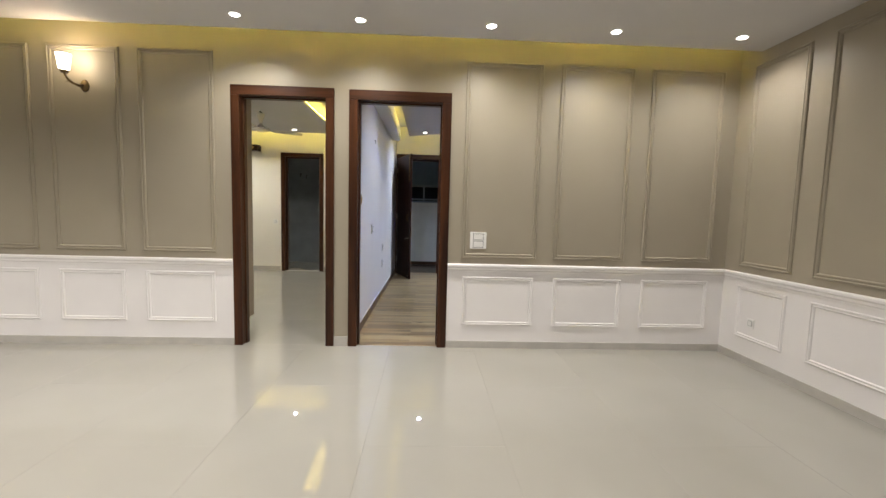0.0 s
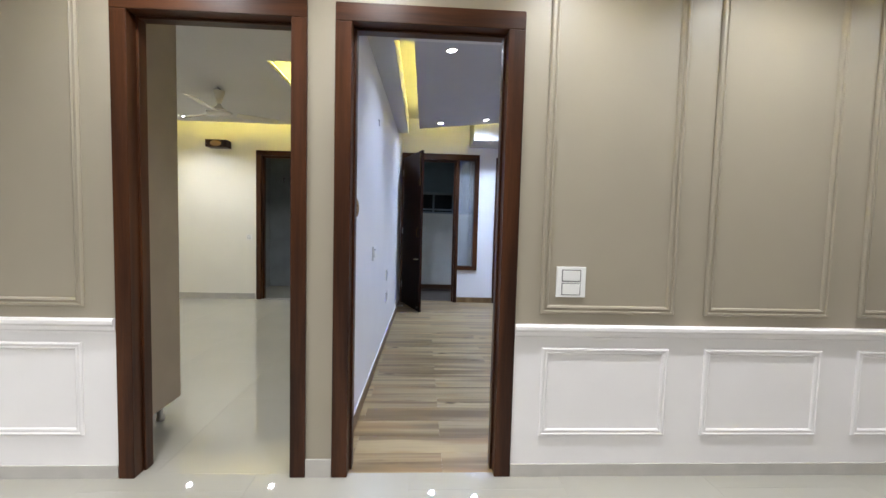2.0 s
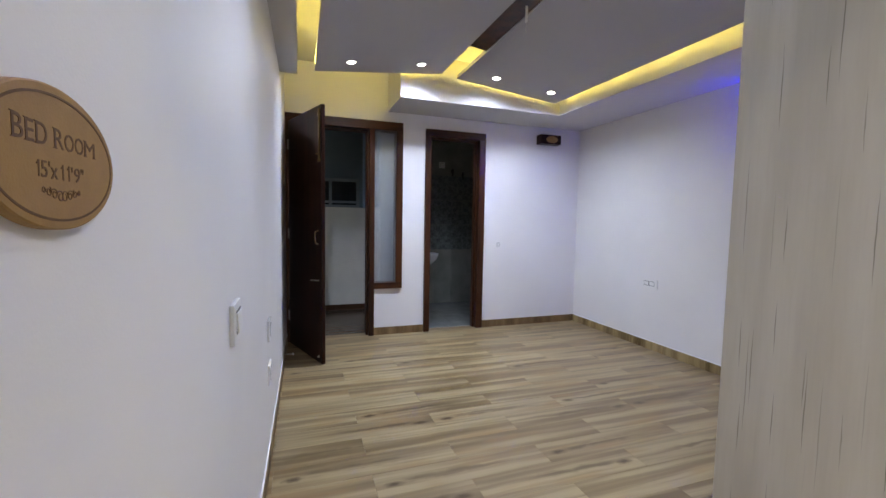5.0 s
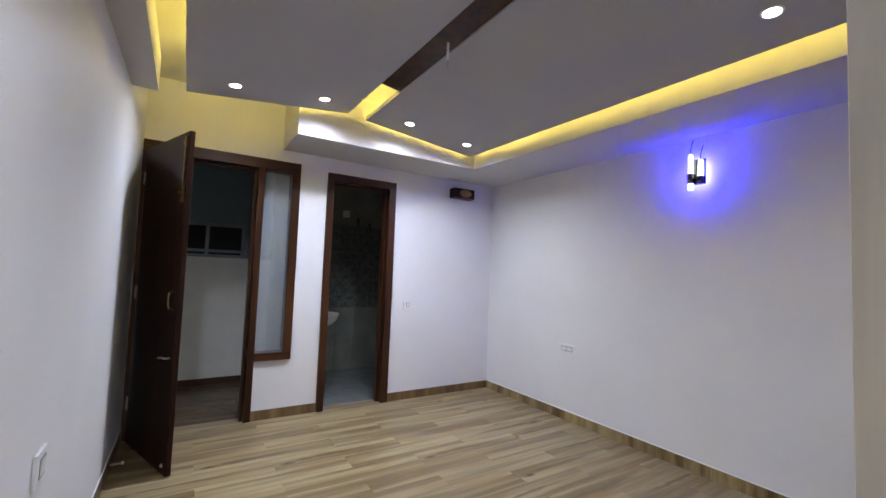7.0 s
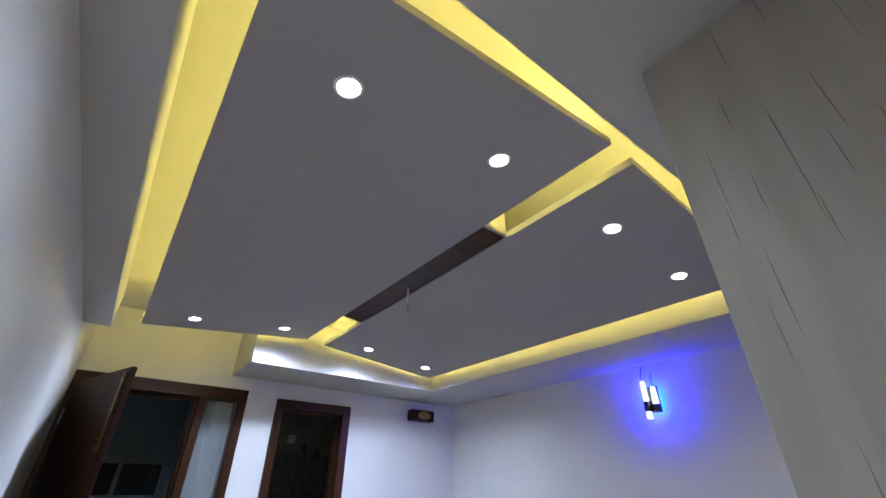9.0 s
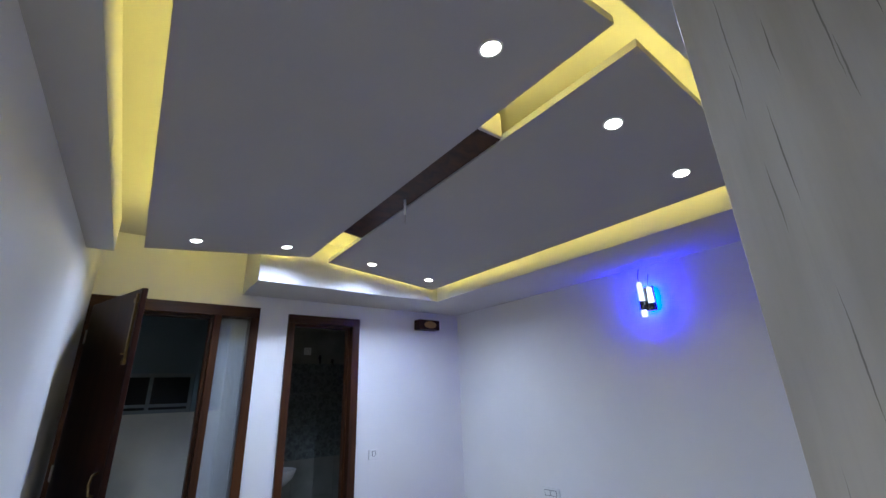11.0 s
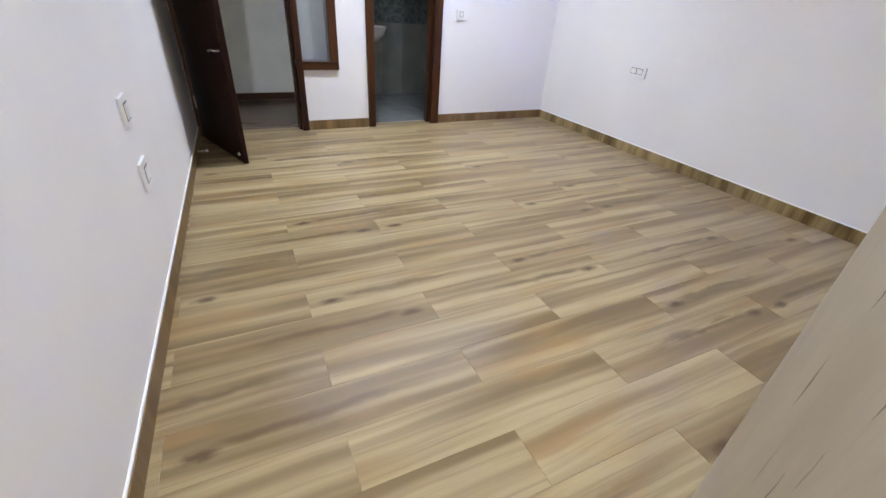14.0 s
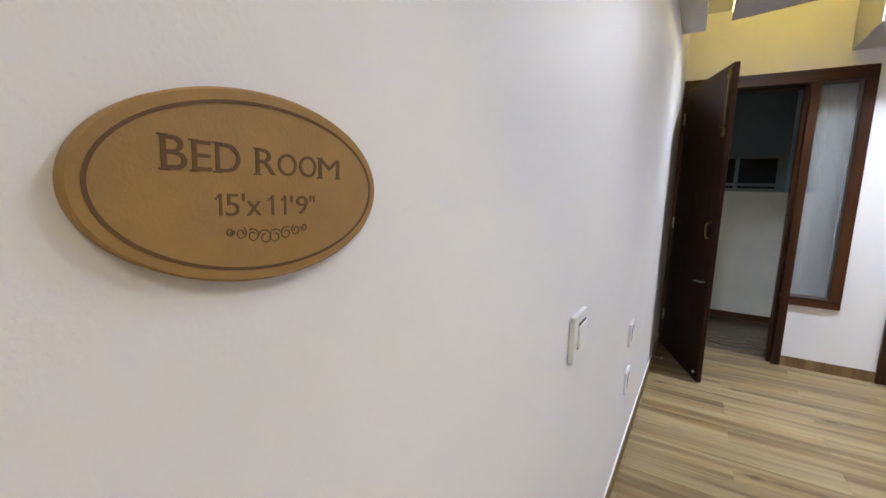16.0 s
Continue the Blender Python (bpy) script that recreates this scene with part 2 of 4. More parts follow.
def plank_material():
    """Printed oak planks: broad soft cream and tan bands, faint streaks, and a dark knot with a tail near one end of some."""
    g = Graph("wood_print_tile", 0.36)
    g.bsdf.inputs["Specular IOR Level"].default_value = 0.25
    r = g.f("MULTIPLY", g.rnd, 61.0)
    turned = g.f("GREATER_THAN", g.f("FRACT", g.f("MULTIPLY", g.rnd, 13.7)), 0.55)
    along = g.f("MULTIPLY", g.x, g.f("MULTIPLY_ADD", turned, -2.0, 1.0))
    sway = g.f("MULTIPLY_ADD", g.noise(g.f("MULTIPLY", g.x, 1.6), r, 3.0, 2), 0.036, -0.018)
    y = g.f("ADD", g.y, sway)
    band = g.noise(g.f("MULTIPLY_ADD", g.x, 0.55, r), g.f("MULTIPLY", y, 11.0), r, 2, 0.5)
    mid = g.noise(g.f("MULTIPLY_ADD", g.x, 0.9, r), g.f("MULTIPLY", y, 34.0), g.f("ADD", r, 4.0), 4, 0.55, 0.2)
    fine = g.noise(g.f("MULTIPLY_ADD", g.x, 3.0, r), g.f("MULTIPLY", y, 150.0), r, 5, 0.6)
    streak = g.noise(g.f("MULTIPLY_ADD", g.x, 1.3, r), g.f("MULTIPLY", y, 42.0), g.f("ADD", r, 9.0), 5, 0.6, 0.4)
    col = g.mix(g.ramp(band, 0.34, 0.63), (0.176, 0.120, 0.056), (0.395, 0.311, 0.171))
    col = g.mix(g.f("MULTIPLY", g.ramp(mid, 0.47, 0.66), 0.38), col, (0.158, 0.115, 0.060))
    warm = g.noise(g.f("MULTIPLY_ADD", g.x, 2.0, r), g.f("MULTIPLY", y, 9.0), g.f("ADD", r, 21.0), 2)
    col = g.mix(g.f("MULTIPLY", g.ramp(warm, 0.50, 0.70), 0.55), col, (0.310, 0.190, 0.080))
    col = g.mix(g.f("MULTIPLY", g.ramp(fine, 0.45, 0.75), 0.20), col, (0.15, 0.10, 0.055))
    col = g.mix(g.f("MULTIPLY", g.ramp(streak, 0.62, 0.72), 0.42), col, (0.120, 0.082, 0.045))
    col = g.mix(g.f("MULTIPLY", g.f("FRACT", g.f("MULTIPLY", g.rnd, 7.3)), 0.25), col, (0.200, 0.140, 0.075))
    on = g.ramp(g.rnd, 0.50, 0.52)
    wob = g.f("MULTIPLY_ADD", g.noise(g.f("MULTIPLY", g.x, 34.0), g.f("MULTIPLY", g.y, 60.0), r, 3), 1.0, -0.5)
    kx = g.f("DIVIDE", g.f("ADD", along, 0.385), 0.050)
    ky = g.f("DIVIDE", g.f("ADD", y, 0.012), 0.021)
    dist = g.f("ADD", g.f("SQRT", g.f("ADD", g.f("MULTIPLY", kx, kx), g.f("MULTIPLY", ky, ky))), wob)
    knot = g.f("MULTIPLY", g.ramp(dist, 0.15, 1.45, 1.0, 0.0), on)
    tail_y = g.f("ABSOLUTE", g.f("ADD", y, g.f("MULTIPLY_ADD", g.noise(g.f("MULTIPLY", g.x, 5.0), r, 1.0, 4), 0.055, -0.030)))
    wide = g.f("MULTIPLY_ADD", g.noise(g.f("MULTIPLY", g.x, 8.0), r, 5.0, 2), 0.066, -0.004)
    tail = g.f("MULTIPLY", g.ramp(tail_y, 0.001, wide, 1.0, 0.0), g.f("MULTIPLY", g.ramp(along, -0.38, -0.27), g.ramp(along, 0.0, 0.40, 1.0, 0.0)))
    tail = g.f("MULTIPLY", g.f("MULTIPLY", tail, on), g.ramp(mid, 0.30, 0.52))
    col = g.mix(g.f("MULTIPLY", knot, 0.90), col, (0.080, 0.048, 0.022))
    col = g.mix(g.f("MULTIPLY", tail, 0.75), col, (0.105, 0.066, 0.030))
    return g.done(col, fine, 0.08, g.ramp(band, 0.3, 0.7, 0.31, 0.40))


def laminate_material():
    """Cream laminate with short, thin vertical cracks in dark brown, a few in each strip."""
    g = Graph("cream_laminate", 0.38)
    cloud = g.noise(g.f("MULTIPLY", g.y, 9.0), g.f("MULTIPLY", g.z, 1.2), g.x, 5)
    fine = g.noise(g.f("MULTIPLY", g.y, 160.0), g.f("MULTIPLY", g.z, 5.0), 1.0, 3)
    cracks = None
    for freq, rate, key in ((12.0, 3.4, 3.7), (17.0, 5.2, 8.2), (8.0, 2.6, 15.1)):
        u = g.f("MULTIPLY", g.y, freq)
        cell = g.f("FLOOR", u)
        inside = g.f("SUBTRACT", u, cell)
        r1 = g.noise(g.f("MULTIPLY", cell, 7.31), key, 0.37, 0)
        v = g.f("MULTIPLY_ADD", g.z, rate, g.f("MULTIPLY", r1, 9.0))
        row = g.f("FLOOR", v)
        along = g.f("SUBTRACT", v, row)
        r2 = g.noise(g.f("MULTIPLY", cell, 3.17), g.f("MULTIPLY", row, 5.71), key, 0)
        wob = g.f("MULTIPLY_ADD", g.noise(g.f("MULTIPLY", g.z, 12.0), cell, key, 4), 0.006 * freq, -0.003 * freq)
        mid = g.f("ADD", g.f("MULTIPLY_ADD", r2, 1.2, -0.1), wob)
        far = g.f("ABSOLUTE", g.f("SUBTRACT", inside, mid))
        hump = g.f("MULTIPLY", g.ramp(along, 0.15, 0.5), g.ramp(along, 0.5, 0.9, 1.0, 0.0))
        width = g.f("MULTIPLY_ADD", hump, 0.0014 * freq, 0.00001)
        line = g.f("MULTIPLY", g.ramp(far, g.f("MULTIPLY", width, 0.4), width, 1.0, 0.0), g.ramp(r2, 0.45, 0.52))
        line = g.f("MULTIPLY", g.f("MULTIPLY", line, g.ramp(hump, 0.02, 0.25)), g.ramp(fine, 0.30, 0.5, 0.5, 1.0))
        cracks = line if cracks is None else g.f("MAXIMUM", cracks, line)
    col = g.mix(g.ramp(cloud, 0.35, 0.68), (0.43, 0.395, 0.325), (0.52, 0.49, 0.425))
    col = g.mix(g.f("MULTIPLY", g.ramp(fine, 0.45, 0.8), 0.18), col, (0.36, 0.32, 0.26))
    col = g.mix(g.f("MULTIPLY", cracks, 0.72), col, (0.11, 0.095, 0.075))
    return g.done(col, fine, 0.08)


M_PLANK = plank_material()
M_WARD = laminate_material()


# ---- mesh helpers ----
def box_into(bm, x0, x1, y0, y1, z0, z1):
    v = [bm.verts.new(p) for p in ((x0, y0, z0), (x1, y0, z0), (x1, y1, z0), (x0, y1, z0), (x0, y0, z1), (x1, y0, z1), (x1, y1, z1), (x0, y1, z1))]
    for f in ((0, 3, 2, 1), (4, 5, 6, 7), (0, 1, 5, 4), (1, 2, 6, 5), (2, 3, 7, 6), (3, 0, 4, 7)):
        bm.faces.new([v[i] for i in f])
    return bm


def box(x0, x1, y0, y1, z0, z1, bevel=0.0, segs=1):
    bm = box_into(bmesh.new(), x0, x1, y0, y1, z0, z1)
    if bevel:
        bmesh.ops.bevel(bm, geom=bm.edges[:], offset=bevel, segments=segs, affect="EDGES", profile=0.6)
    return bm


def boxes(*some):
    bm = bmesh.new()
    for b in some:
        box_into(bm, *b)
    return bm


def cylinder(r0, r1, z0, z1, n=20, m=None):
    bm = bmesh.new()
    bmesh.ops.create_cone(bm, cap_ends=True, segments=n, radius1=r0, radius2=r1, depth=z1 - z0, matrix=Matrix.Translation((0, 0, (z0 + z1) / 2)))
    if m is not None:
        bm.transform(m)
    return bm


def lathe(profile, n=24, m=None):
    """Turned shape from (radius, height) pairs."""
    bm = bmesh.new()
    rings = []
    for r, z in profile:
        rings.append([bm.verts.new((r * math.cos(2 * math.pi * i / n), r * math.sin(2 * math.pi * i / n), z)) for i in range(n)])
    for a, b in zip(rings, rings[1:]):
        for i in range(n):
            bm.faces.new((a[i], a[(i + 1) % n], b[(i + 1) % n], b[i]))
    if profile[0][0] > 1e-4:
        bm.faces.new(rings[0][::-1])
    if profile[-1][0] > 1e-4:
        bm.faces.new(rings[-1])
    bmesh.ops.remove_doubles(bm, verts=bm.verts[:], dist=1e-5)
    bmesh.ops.recalc_face_normals(bm, faces=bm.faces[:])
    if m is not None:
        bm.transform(m)
    return bm


def tube(points, radius, n=10, taper=1.0):
    """A bent rod along points."""
    bm = bmesh.new()
    pts = [Vector(p) for p in points]
    rings = []
    for i, p in enumerate(pts):
        d = (pts[min(i + 1, len(pts) - 1)] - pts[max(i - 1, 0)]).normalized()
        side = d.cross(Vector((0.31, 0.17, 0.94))).normalized()
        up = side.cross(d)
        r = radius * (1 + (taper - 1) * i / max(1, len(pts) - 1))
        rings.append([bm.verts.new(p + r * (math.cos(a) * side + math.sin(a) * up)) for a in (2 * math.pi * k / n for k in range(n))])
    for a, b in zip(rings, rings[1:]):
        for k in range(n):
            bm.faces.new((a[k], a[(k + 1) % n], b[(k + 1) % n], b[k]))
    bm.faces.new(rings[0][::-1])
    bm.faces.new(rings[-1])
    bmesh.ops.recalc_face_normals(bm, faces=bm.faces[:])
    return bm


def solid(name, bm, mat, smooth=False):
    me = bpy.data.meshes.new(name)
    bm.to_mesh(me)
    bm.free()
    me.materials.append(mat)
    if smooth:
        for p in me.polygons:
            p.use_smooth = True
    return new(name, me)


def part(name, bm, mat, parent, label="", smooth=False):
    ob = solid(name, bm, mat, smooth)
    ob.parent = parent
    ob.matrix_parent_inverse = parent.matrix_basis.inverted() if parent.parent is None else (parent.parent.matrix_basis @ parent.matrix_basis).inverted()
    if label:
        ob["label"] = label
    return ob


def thing(name, at, label, category, group="", kind=""):
    ob = new(name)
    ob.empty_display_size = 0.1
    ob.matrix_basis = Matrix.Translation(at)
    return tagged(ob, label, category, group, kind)


def structure(name, bm, mat, label, category="wall"):
    return tagged(solid(name, bm, mat), label, category, kind="structure")


def wall_y(name, x0, x1, y0, y1, z0, z1, holes, mat, label):
    """A wall across x with rectangular holes (hx0, hx1, hz0, hz1), sorted along x."""
    bm = bmesh.new()
    at = x0
    for hx0, hx1, hz0, hz1 in holes:
        box_into(bm, at, hx0, y0, y1, z0, z1)
        if hz0 > z0:
            box_into(bm, hx0, hx1, y0, y1, z0, hz0)
        box_into(bm, hx0, hx1, y0, y1, hz1, z1)
        at = hx1
    box_into(bm, at, x1, y0, y1, z0, z1)
    return structure(name, bm, mat, label)


def lamp_spot(name, at, watts, color=COOL, size=148, blend=1.0, radius=0.035):
    d = bpy.data.lights.new(name, "SPOT")
    d.energy, d.color, d.spot_size, d.spot_blend, d.shadow_soft_size = watts, color, radians(size), blend, radius
    ob = new(name, d)
    ob.matrix_basis = Matrix.Translation(at)
    return ob


# ---- hall: walls, floor, ceiling ----
D1 = (-1.737, -0.851, -1.663, -0.925, 2.294, 2.210)   # outer x, inner x, outer top, inner top
D2 = (-0.722, 0.174, -0.645, 0.093, 2.289, 2.203)
wall_hall_back = wall_y("wall_hall_back", -6.0, HALL_X, HALL_Y, NEAR_Y - 0.06, 0, TOP, [(D1[0] + 0.02, D1[1] - 0.02, 0, D1[4] - 0.02), (D2[0] + 0.02, D2[1] - 0.02, 0, D2[4] - 0.02)], M_TAUPE, "taupe painted hall wall with two doorways")
wall_hall_side = structure("wall_hall_side", box(HALL_X, HALL_X + 0.15, -3.2, HALL_Y + 0.066, 0, TOP), M_TAUPE, "taupe painted hall side wall with moulded panels")
structure("wall_hall_rear", box(-6.0, HALL_X, -3.3, -3.2, 0, TOP), M_TAUPE, "plain taupe wall that closes the hall")
structure("wall_hall_far", box(-6.1, -6.0, -3.3, 3.73, 0, TOP), M_TAUPE, "plain taupe wall that closes the hall")
COVE_Y = 3.44
structure("ceiling_hall", boxes((-6.0, HALL_X, -3.2, COVE_Y, HALL_CEIL, HALL_CEIL + 0.03), (-6.0, HALL_X, COVE_Y - 0.02, COVE_Y, HALL_CEIL + 0.03, HALL_CEIL + 0.07), (-6.0, HALL_X, -3.2, HALL_Y, TOP, TOP + 0.1)), M_CEIL, "dropped plaster ceiling with a lit cove along the wall", "ceiling")
floor_hall = structure("floor_hall", box(-6.1, HALL_X + 0.15, -3.3, 3.695, -0.12, -0.004), M_GROUT, "polished cream tile floor with thin joints", "floor")


def moulding_bm(u0, u1, z0, z1, place, w=0.042, proud=0.016):
    """A mitred picture-frame moulding; place(u, out, z) lays it on a wall."""
    bm = bmesh.new()
    prof = [(0, 0), (0, proud * 0.55), (w * 0.16, proud), (w * 0.34, proud), (w * 0.42, proud * 0.45), (w * 0.60, proud * 0.45), (w * 0.72, proud * 0.8), (w * 0.9, proud * 0.6), (w, 0)]
    rings = []
    for su, sz in ((0, 0), (1, 0), (1, 1), (0, 1)):
        ring = []
        for d, o in prof:
            u = u0 + d if su == 0 else u1 - d
            z = z0 + d if sz == 0 else z1 - d
            ring.append(bm.verts.new(place(u, o, z)))
        rings.append(ring)
    for i in range(4):
        a, b = rings[i], rings[(i + 1) % 4]
        for k in range(len(prof) - 1):
            bm.faces.new((a[k], b[k], b[k + 1], a[k + 1]))
    bmesh.ops.recalc_face_normals(bm, faces=bm.faces[:])
    return bm


def on_back(u, out, z):
    return (u, HALL_Y - out, z)


def on_side(u, out, z):
    return (HALL_X - out, u, z)


RAIL_Z, WAINSCOT_Z = 0.705, 0.064
wain_back = boxes((-6.0, D1[0] - 0.001, HALL_Y - 0.004, HALL_Y, WAINSCOT_Z, RAIL_Z + 0.02), (D2[1] + 0.001, HALL_X - 0.004, HALL_Y - 0.004, HALL_Y, WAINSCOT_Z, RAIL_Z + 0.02))
part("wainscot", wain_back, M_GLOSSWHITE, wall_hall_back, "white enamel painted wainscot")
part("wainscot", box(HALL_X - 0.004, HALL_X, -3.2, HALL_Y, WAINSCOT_Z, RAIL_Z + 0.02), M_GLOSSWHITE, wall_hall_side, "white enamel painted wainscot")
RAIL_PROFILE = [(0, 0), (0.012, 0.004), (0.012, 0.018), (0.022, 0.026), (0.022, 0.044), (0.034, 0.056), (0.034, 0.072), (0.026, 0.080), (0, 0.080)]


def rail_bm(u0, u1, place):
    bm = bmesh.new()
    ends = [[bm.verts.new(place(u, o, RAIL_Z + z)) for o, z in RAIL_PROFILE] for u in (u0, u1)]
    for k in range(len(RAIL_PROFILE) - 1):
        bm.faces.new((ends[0][k], ends[1][k], ends[1][k + 1], ends[0][k + 1]))
    bm.faces.new(ends[0])
    bm.faces.new(ends[1][::-1])
    bmesh.ops.recalc_face_normals(bm, faces=bm.faces[:])
    return bm


for u0, u1 in ((-6.0, D1[0] - 0.001), (D2[1] + 0.001, HALL_X - 0.001)):
    part("chair_rail", rail_bm(u0, u1, on_back), M_GLOSSWHITE, wall_hall_back, "white moulded chair rail")
part("chair_rail", rail_bm(-3.2, HALL_Y - 0.035, on_side), M_GLOSSWHITE, wall_hall_side, "white moulded chair rail")
UP0, UP1, LO0, LO1 = 0.84, 2.565, 0.215, 0.668
BACK_PANELS = [(-5.62, -4.86), (-4.72, -4.06), (-3.98, -3.395), (-3.248, -2.658), (-2.512, -1.88), (0.298, 0.982), (1.142, 1.803), (1.968, 2.635)]
for u0, u1 in BACK_PANELS:
    part("panel_moulding", moulding_bm(u0, u1, UP0, UP1, on_back), M_TAUPE, wall_hall_back, "taupe moulded wall panel frame")
    part("wainscot_moulding", moulding_bm(u0 + 0.015, u1 - 0.015, LO0, LO1, lambda u, o, z: on_back(u, o + 0.004, z), 0.036, 0.012), M_GLOSSWHITE, wall_hall_back, "white moulded wainscot panel frame")
for u0, u1 in ((2.96, 3.485), (2.16, 2.785), (1.38, 2.01), (0.59, 1.22), (-0.2, 0.43), (-0.99, -0.36), (-1.78, -1.15)):
    part("panel_moulding", moulding_bm(u0, u1, UP0, UP1, on_side), M_TAUPE, wall_hall_side, "taupe moulded wall panel frame")
    part("wainscot_moulding", moulding_bm(u0 + 0.015, u1 - 0.015, LO0, LO1, lambda u, o, z: on_side(u, o + 0.004, z), 0.036, 0.012), M_GLOSSWHITE, wall_hall_side, "white moulded wainscot panel frame")
structure("baseboard_hall", boxes((-6.0, D1[0] - 0.002, HALL_Y - 0.012, HALL_Y, -0.002, 0.064), (D1[1] + 0.002, D2[0] - 0.002, HALL_Y - 0.012, HALL_Y, -0.002, 0.09), (D2[1] + 0.002, HALL_X - 0.012, HALL_Y - 0.012, HALL_Y, -0.002, 0.064), (HALL_X - 0.012, HALL_X, -3.2, HALL_Y - 0.012, -0.002, 0.064)), M_SKIRT, "grey tile skirting along the hall walls", "baseboard")


# ---- doors ----
def door_frame(name, d, y0, y1, label, lip=0.024):
    ox0, ox1, ix0, ix1, oz, iz = d
    base = thing(name, ((ox0 + ox1) / 2, y0, 0), label, "door frame", kind="structure")
    mid = (y0 + y1) / 2
    for a, b, c in ((ox0, ix0, ix0 + lip), (ix1, ox1, ix1 - lip)):
        part("jamb", box(a, b, y0, y1, 0, iz, 0.003), M_DOORWOOD, base)
        lo, hi = min(b, c) if a == ox0 else c, max(b, c) if a == ox0 else a
        part("door_stop", box(lo, hi, mid, y1 - 0.01, 0, iz, 0.002), M_DOORWOOD, base)
    part("head", box(ox0, ox1, y0, y1, iz, oz, 0.003), M_DOORWOOD_H, base)
    part("door_stop", box(ix0 + lip, ix1 - lip, mid, y1 - 0.01, iz - lip, iz, 0.002), M_DOORWOOD_H, base)
    return base


door_frame("door_1", D1, 3.650, 3.786, "dark mahogany door frame to a tiled bedroom", 0.012)
door_frame("door_2", D2, 3.650, 3.786, "dark mahogany door frame to the wood-floored bedroom", 0.012)

# ---- bedroom shell ----
F_L, F_R, F_TOP = -0.643, 0.594, 2.382       # balcony door and side light
B_D = (0.860, 1.608, 0.926, 1.528, 2.348, 2.268)  # bathroom door
wall_far = wall_y("wall_bedroom_far", LEFT_X - 0.13, RIGHT_X, FAR_Y, FAR_Y + 0.13, 0, TOP, [(F_L + 0.01, 0.262, 0, F_TOP - 0.02), (0.262, F_R - 0.02, 0.55, F_TOP - 0.02), (B_D[0] + 0.02, B_D[1] - 0.02, 0, B_D[4] - 0.02)], M_WHITE, "white painted bedroom wall with two doorways")


def left_x(y):
    """Face of the side wall, which stands a little out of square."""
    return LEFT_X + (y - NEAR_Y) * 0.0128


def along_left(off, thick, y0, y1, z0, z1):
    """A prism that follows the side wall's face, from 'off' to 'off + thick' out of it."""
    bm = box(0, 1, y0, y1, z0, z1)
    for v in bm.verts:
        v.co.x = left_x(v.co.y) + off + v.co.x * thick
    return bm


wall_left = structure("wall_bedroom_left", along_left(-0.10, 0.10, NEAR_Y - 0.06 + 0.002, FAR_Y, 0, TOP), M_WHITE, "white painted bedroom side wall")
wall_right = structure("wall_bedroom_right", box(RIGHT_X, RIGHT_X + 0.13, NEAR_Y - 0.06, FAR_Y + 0.13, 0, TOP), M_WHITE, "white painted bedroom side wall with a blue lamp")
structure("wall_bedroom_near", boxes((LEFT_X, D2[0] + 0.12, NEAR_Y - 0.06, NEAR_Y, D2[4] - 0.02, TOP), (D2[1] - 0.02, RIGHT_X, NEAR_Y - 0.06, NEAR_Y, 0, TOP), (D2[0] + 0.12, D2[1] - 0.02, NEAR_Y - 0.06, NEAR_Y, D2[4] - 0.02, TOP)), M_WHITE, "white painted bedroom wall beside the entrance")
floor_bed = structure("floor_bedroom", box(R1_RIGHT + 0.06, RIGHT_X + 0.13, 3.695, FAR_Y + 0.13, -0.12, -0.003), M_PLANKGROUT, "wood-look plank tile floor", "floor")
structure("ceiling_bedroom_slab", box(LEFT_X, RIGHT_X, NEAR_Y, FAR_Y, SLAB, TOP), M_CEIL, "plain plaster slab above the cove lights", "ceiling")
SOFFIT = 2.497
LIP_X, LIP_L, BEAM_Y, BEAM_X, NEAR_LIP = 2.235, -0.516, 7.715, 0.425, 4.522
structure("ceiling_bedroom_border", boxes((BEAM_X, RIGHT_X, BEAM_Y, FAR_Y, SOFFIT, SLAB), (LEFT_X, RIGHT_X, NEAR_Y, NEAR_LIP, SOFFIT, SLAB), (LEFT_X, LIP_L, NEAR_LIP, 7.42, SOFFIT, SOFFIT + 0.22)), M_CEIL, "white plaster ceiling border stepped round the coves", "ceiling")
bm = bmesh.new()
low, high = [[bm.verts.new((x, y, z)) for x, y in ((LIP_X + 0.06, NEAR_LIP), (RIGHT_X, NEAR_LIP), (RIGHT_X, BEAM_Y), (LIP_X, BEAM_Y))] for z in (SOFFIT, SLAB)]
bm.faces.new(low[::-1])
bm.faces.new(high)
for k in range(4):
    bm.faces.new((low[k], low[(k + 1) % 4], high[(k + 1) % 4], high[k]))
structure("ceiling_bedroom_side_border", bm, M_CEIL, "white plaster ceiling border along the lamp wall", "ceiling")


def slope_z(side, x, y):
    """Underside of the two tilted ceiling wings."""
    z = 2.751 - 0.105 * (0.820 - x) if side == 0 else 2.729 - 0.104 * (x - 0.99)
    return z + 0.009 * (y - 7.68)


def wing(side, xa0, xa1, xb0, xb1, y0, y1, thick=0.035):
    """One wing: near edge from xa0 to xa1, far edge from xb0 to xb1."""
    bm = bmesh.new()
    c = [(xa0, y0), (xa1, y0), (xb1, y1), (xb0, y1)]
    lo = [bm.verts.new((x, y, slope_z(side, x, y))) for x, y in c]
    hi = [bm.verts.new((x, y, slope_z(side, x, y) + thick)) for x, y in c]
    bm.faces.new(lo[::-1])
    bm.faces.new(hi)
    for i in range(4):
        bm.faces.new((lo[i], lo[(i + 1) % 4], hi[(i + 1) % 4], hi[i]))
    return bm


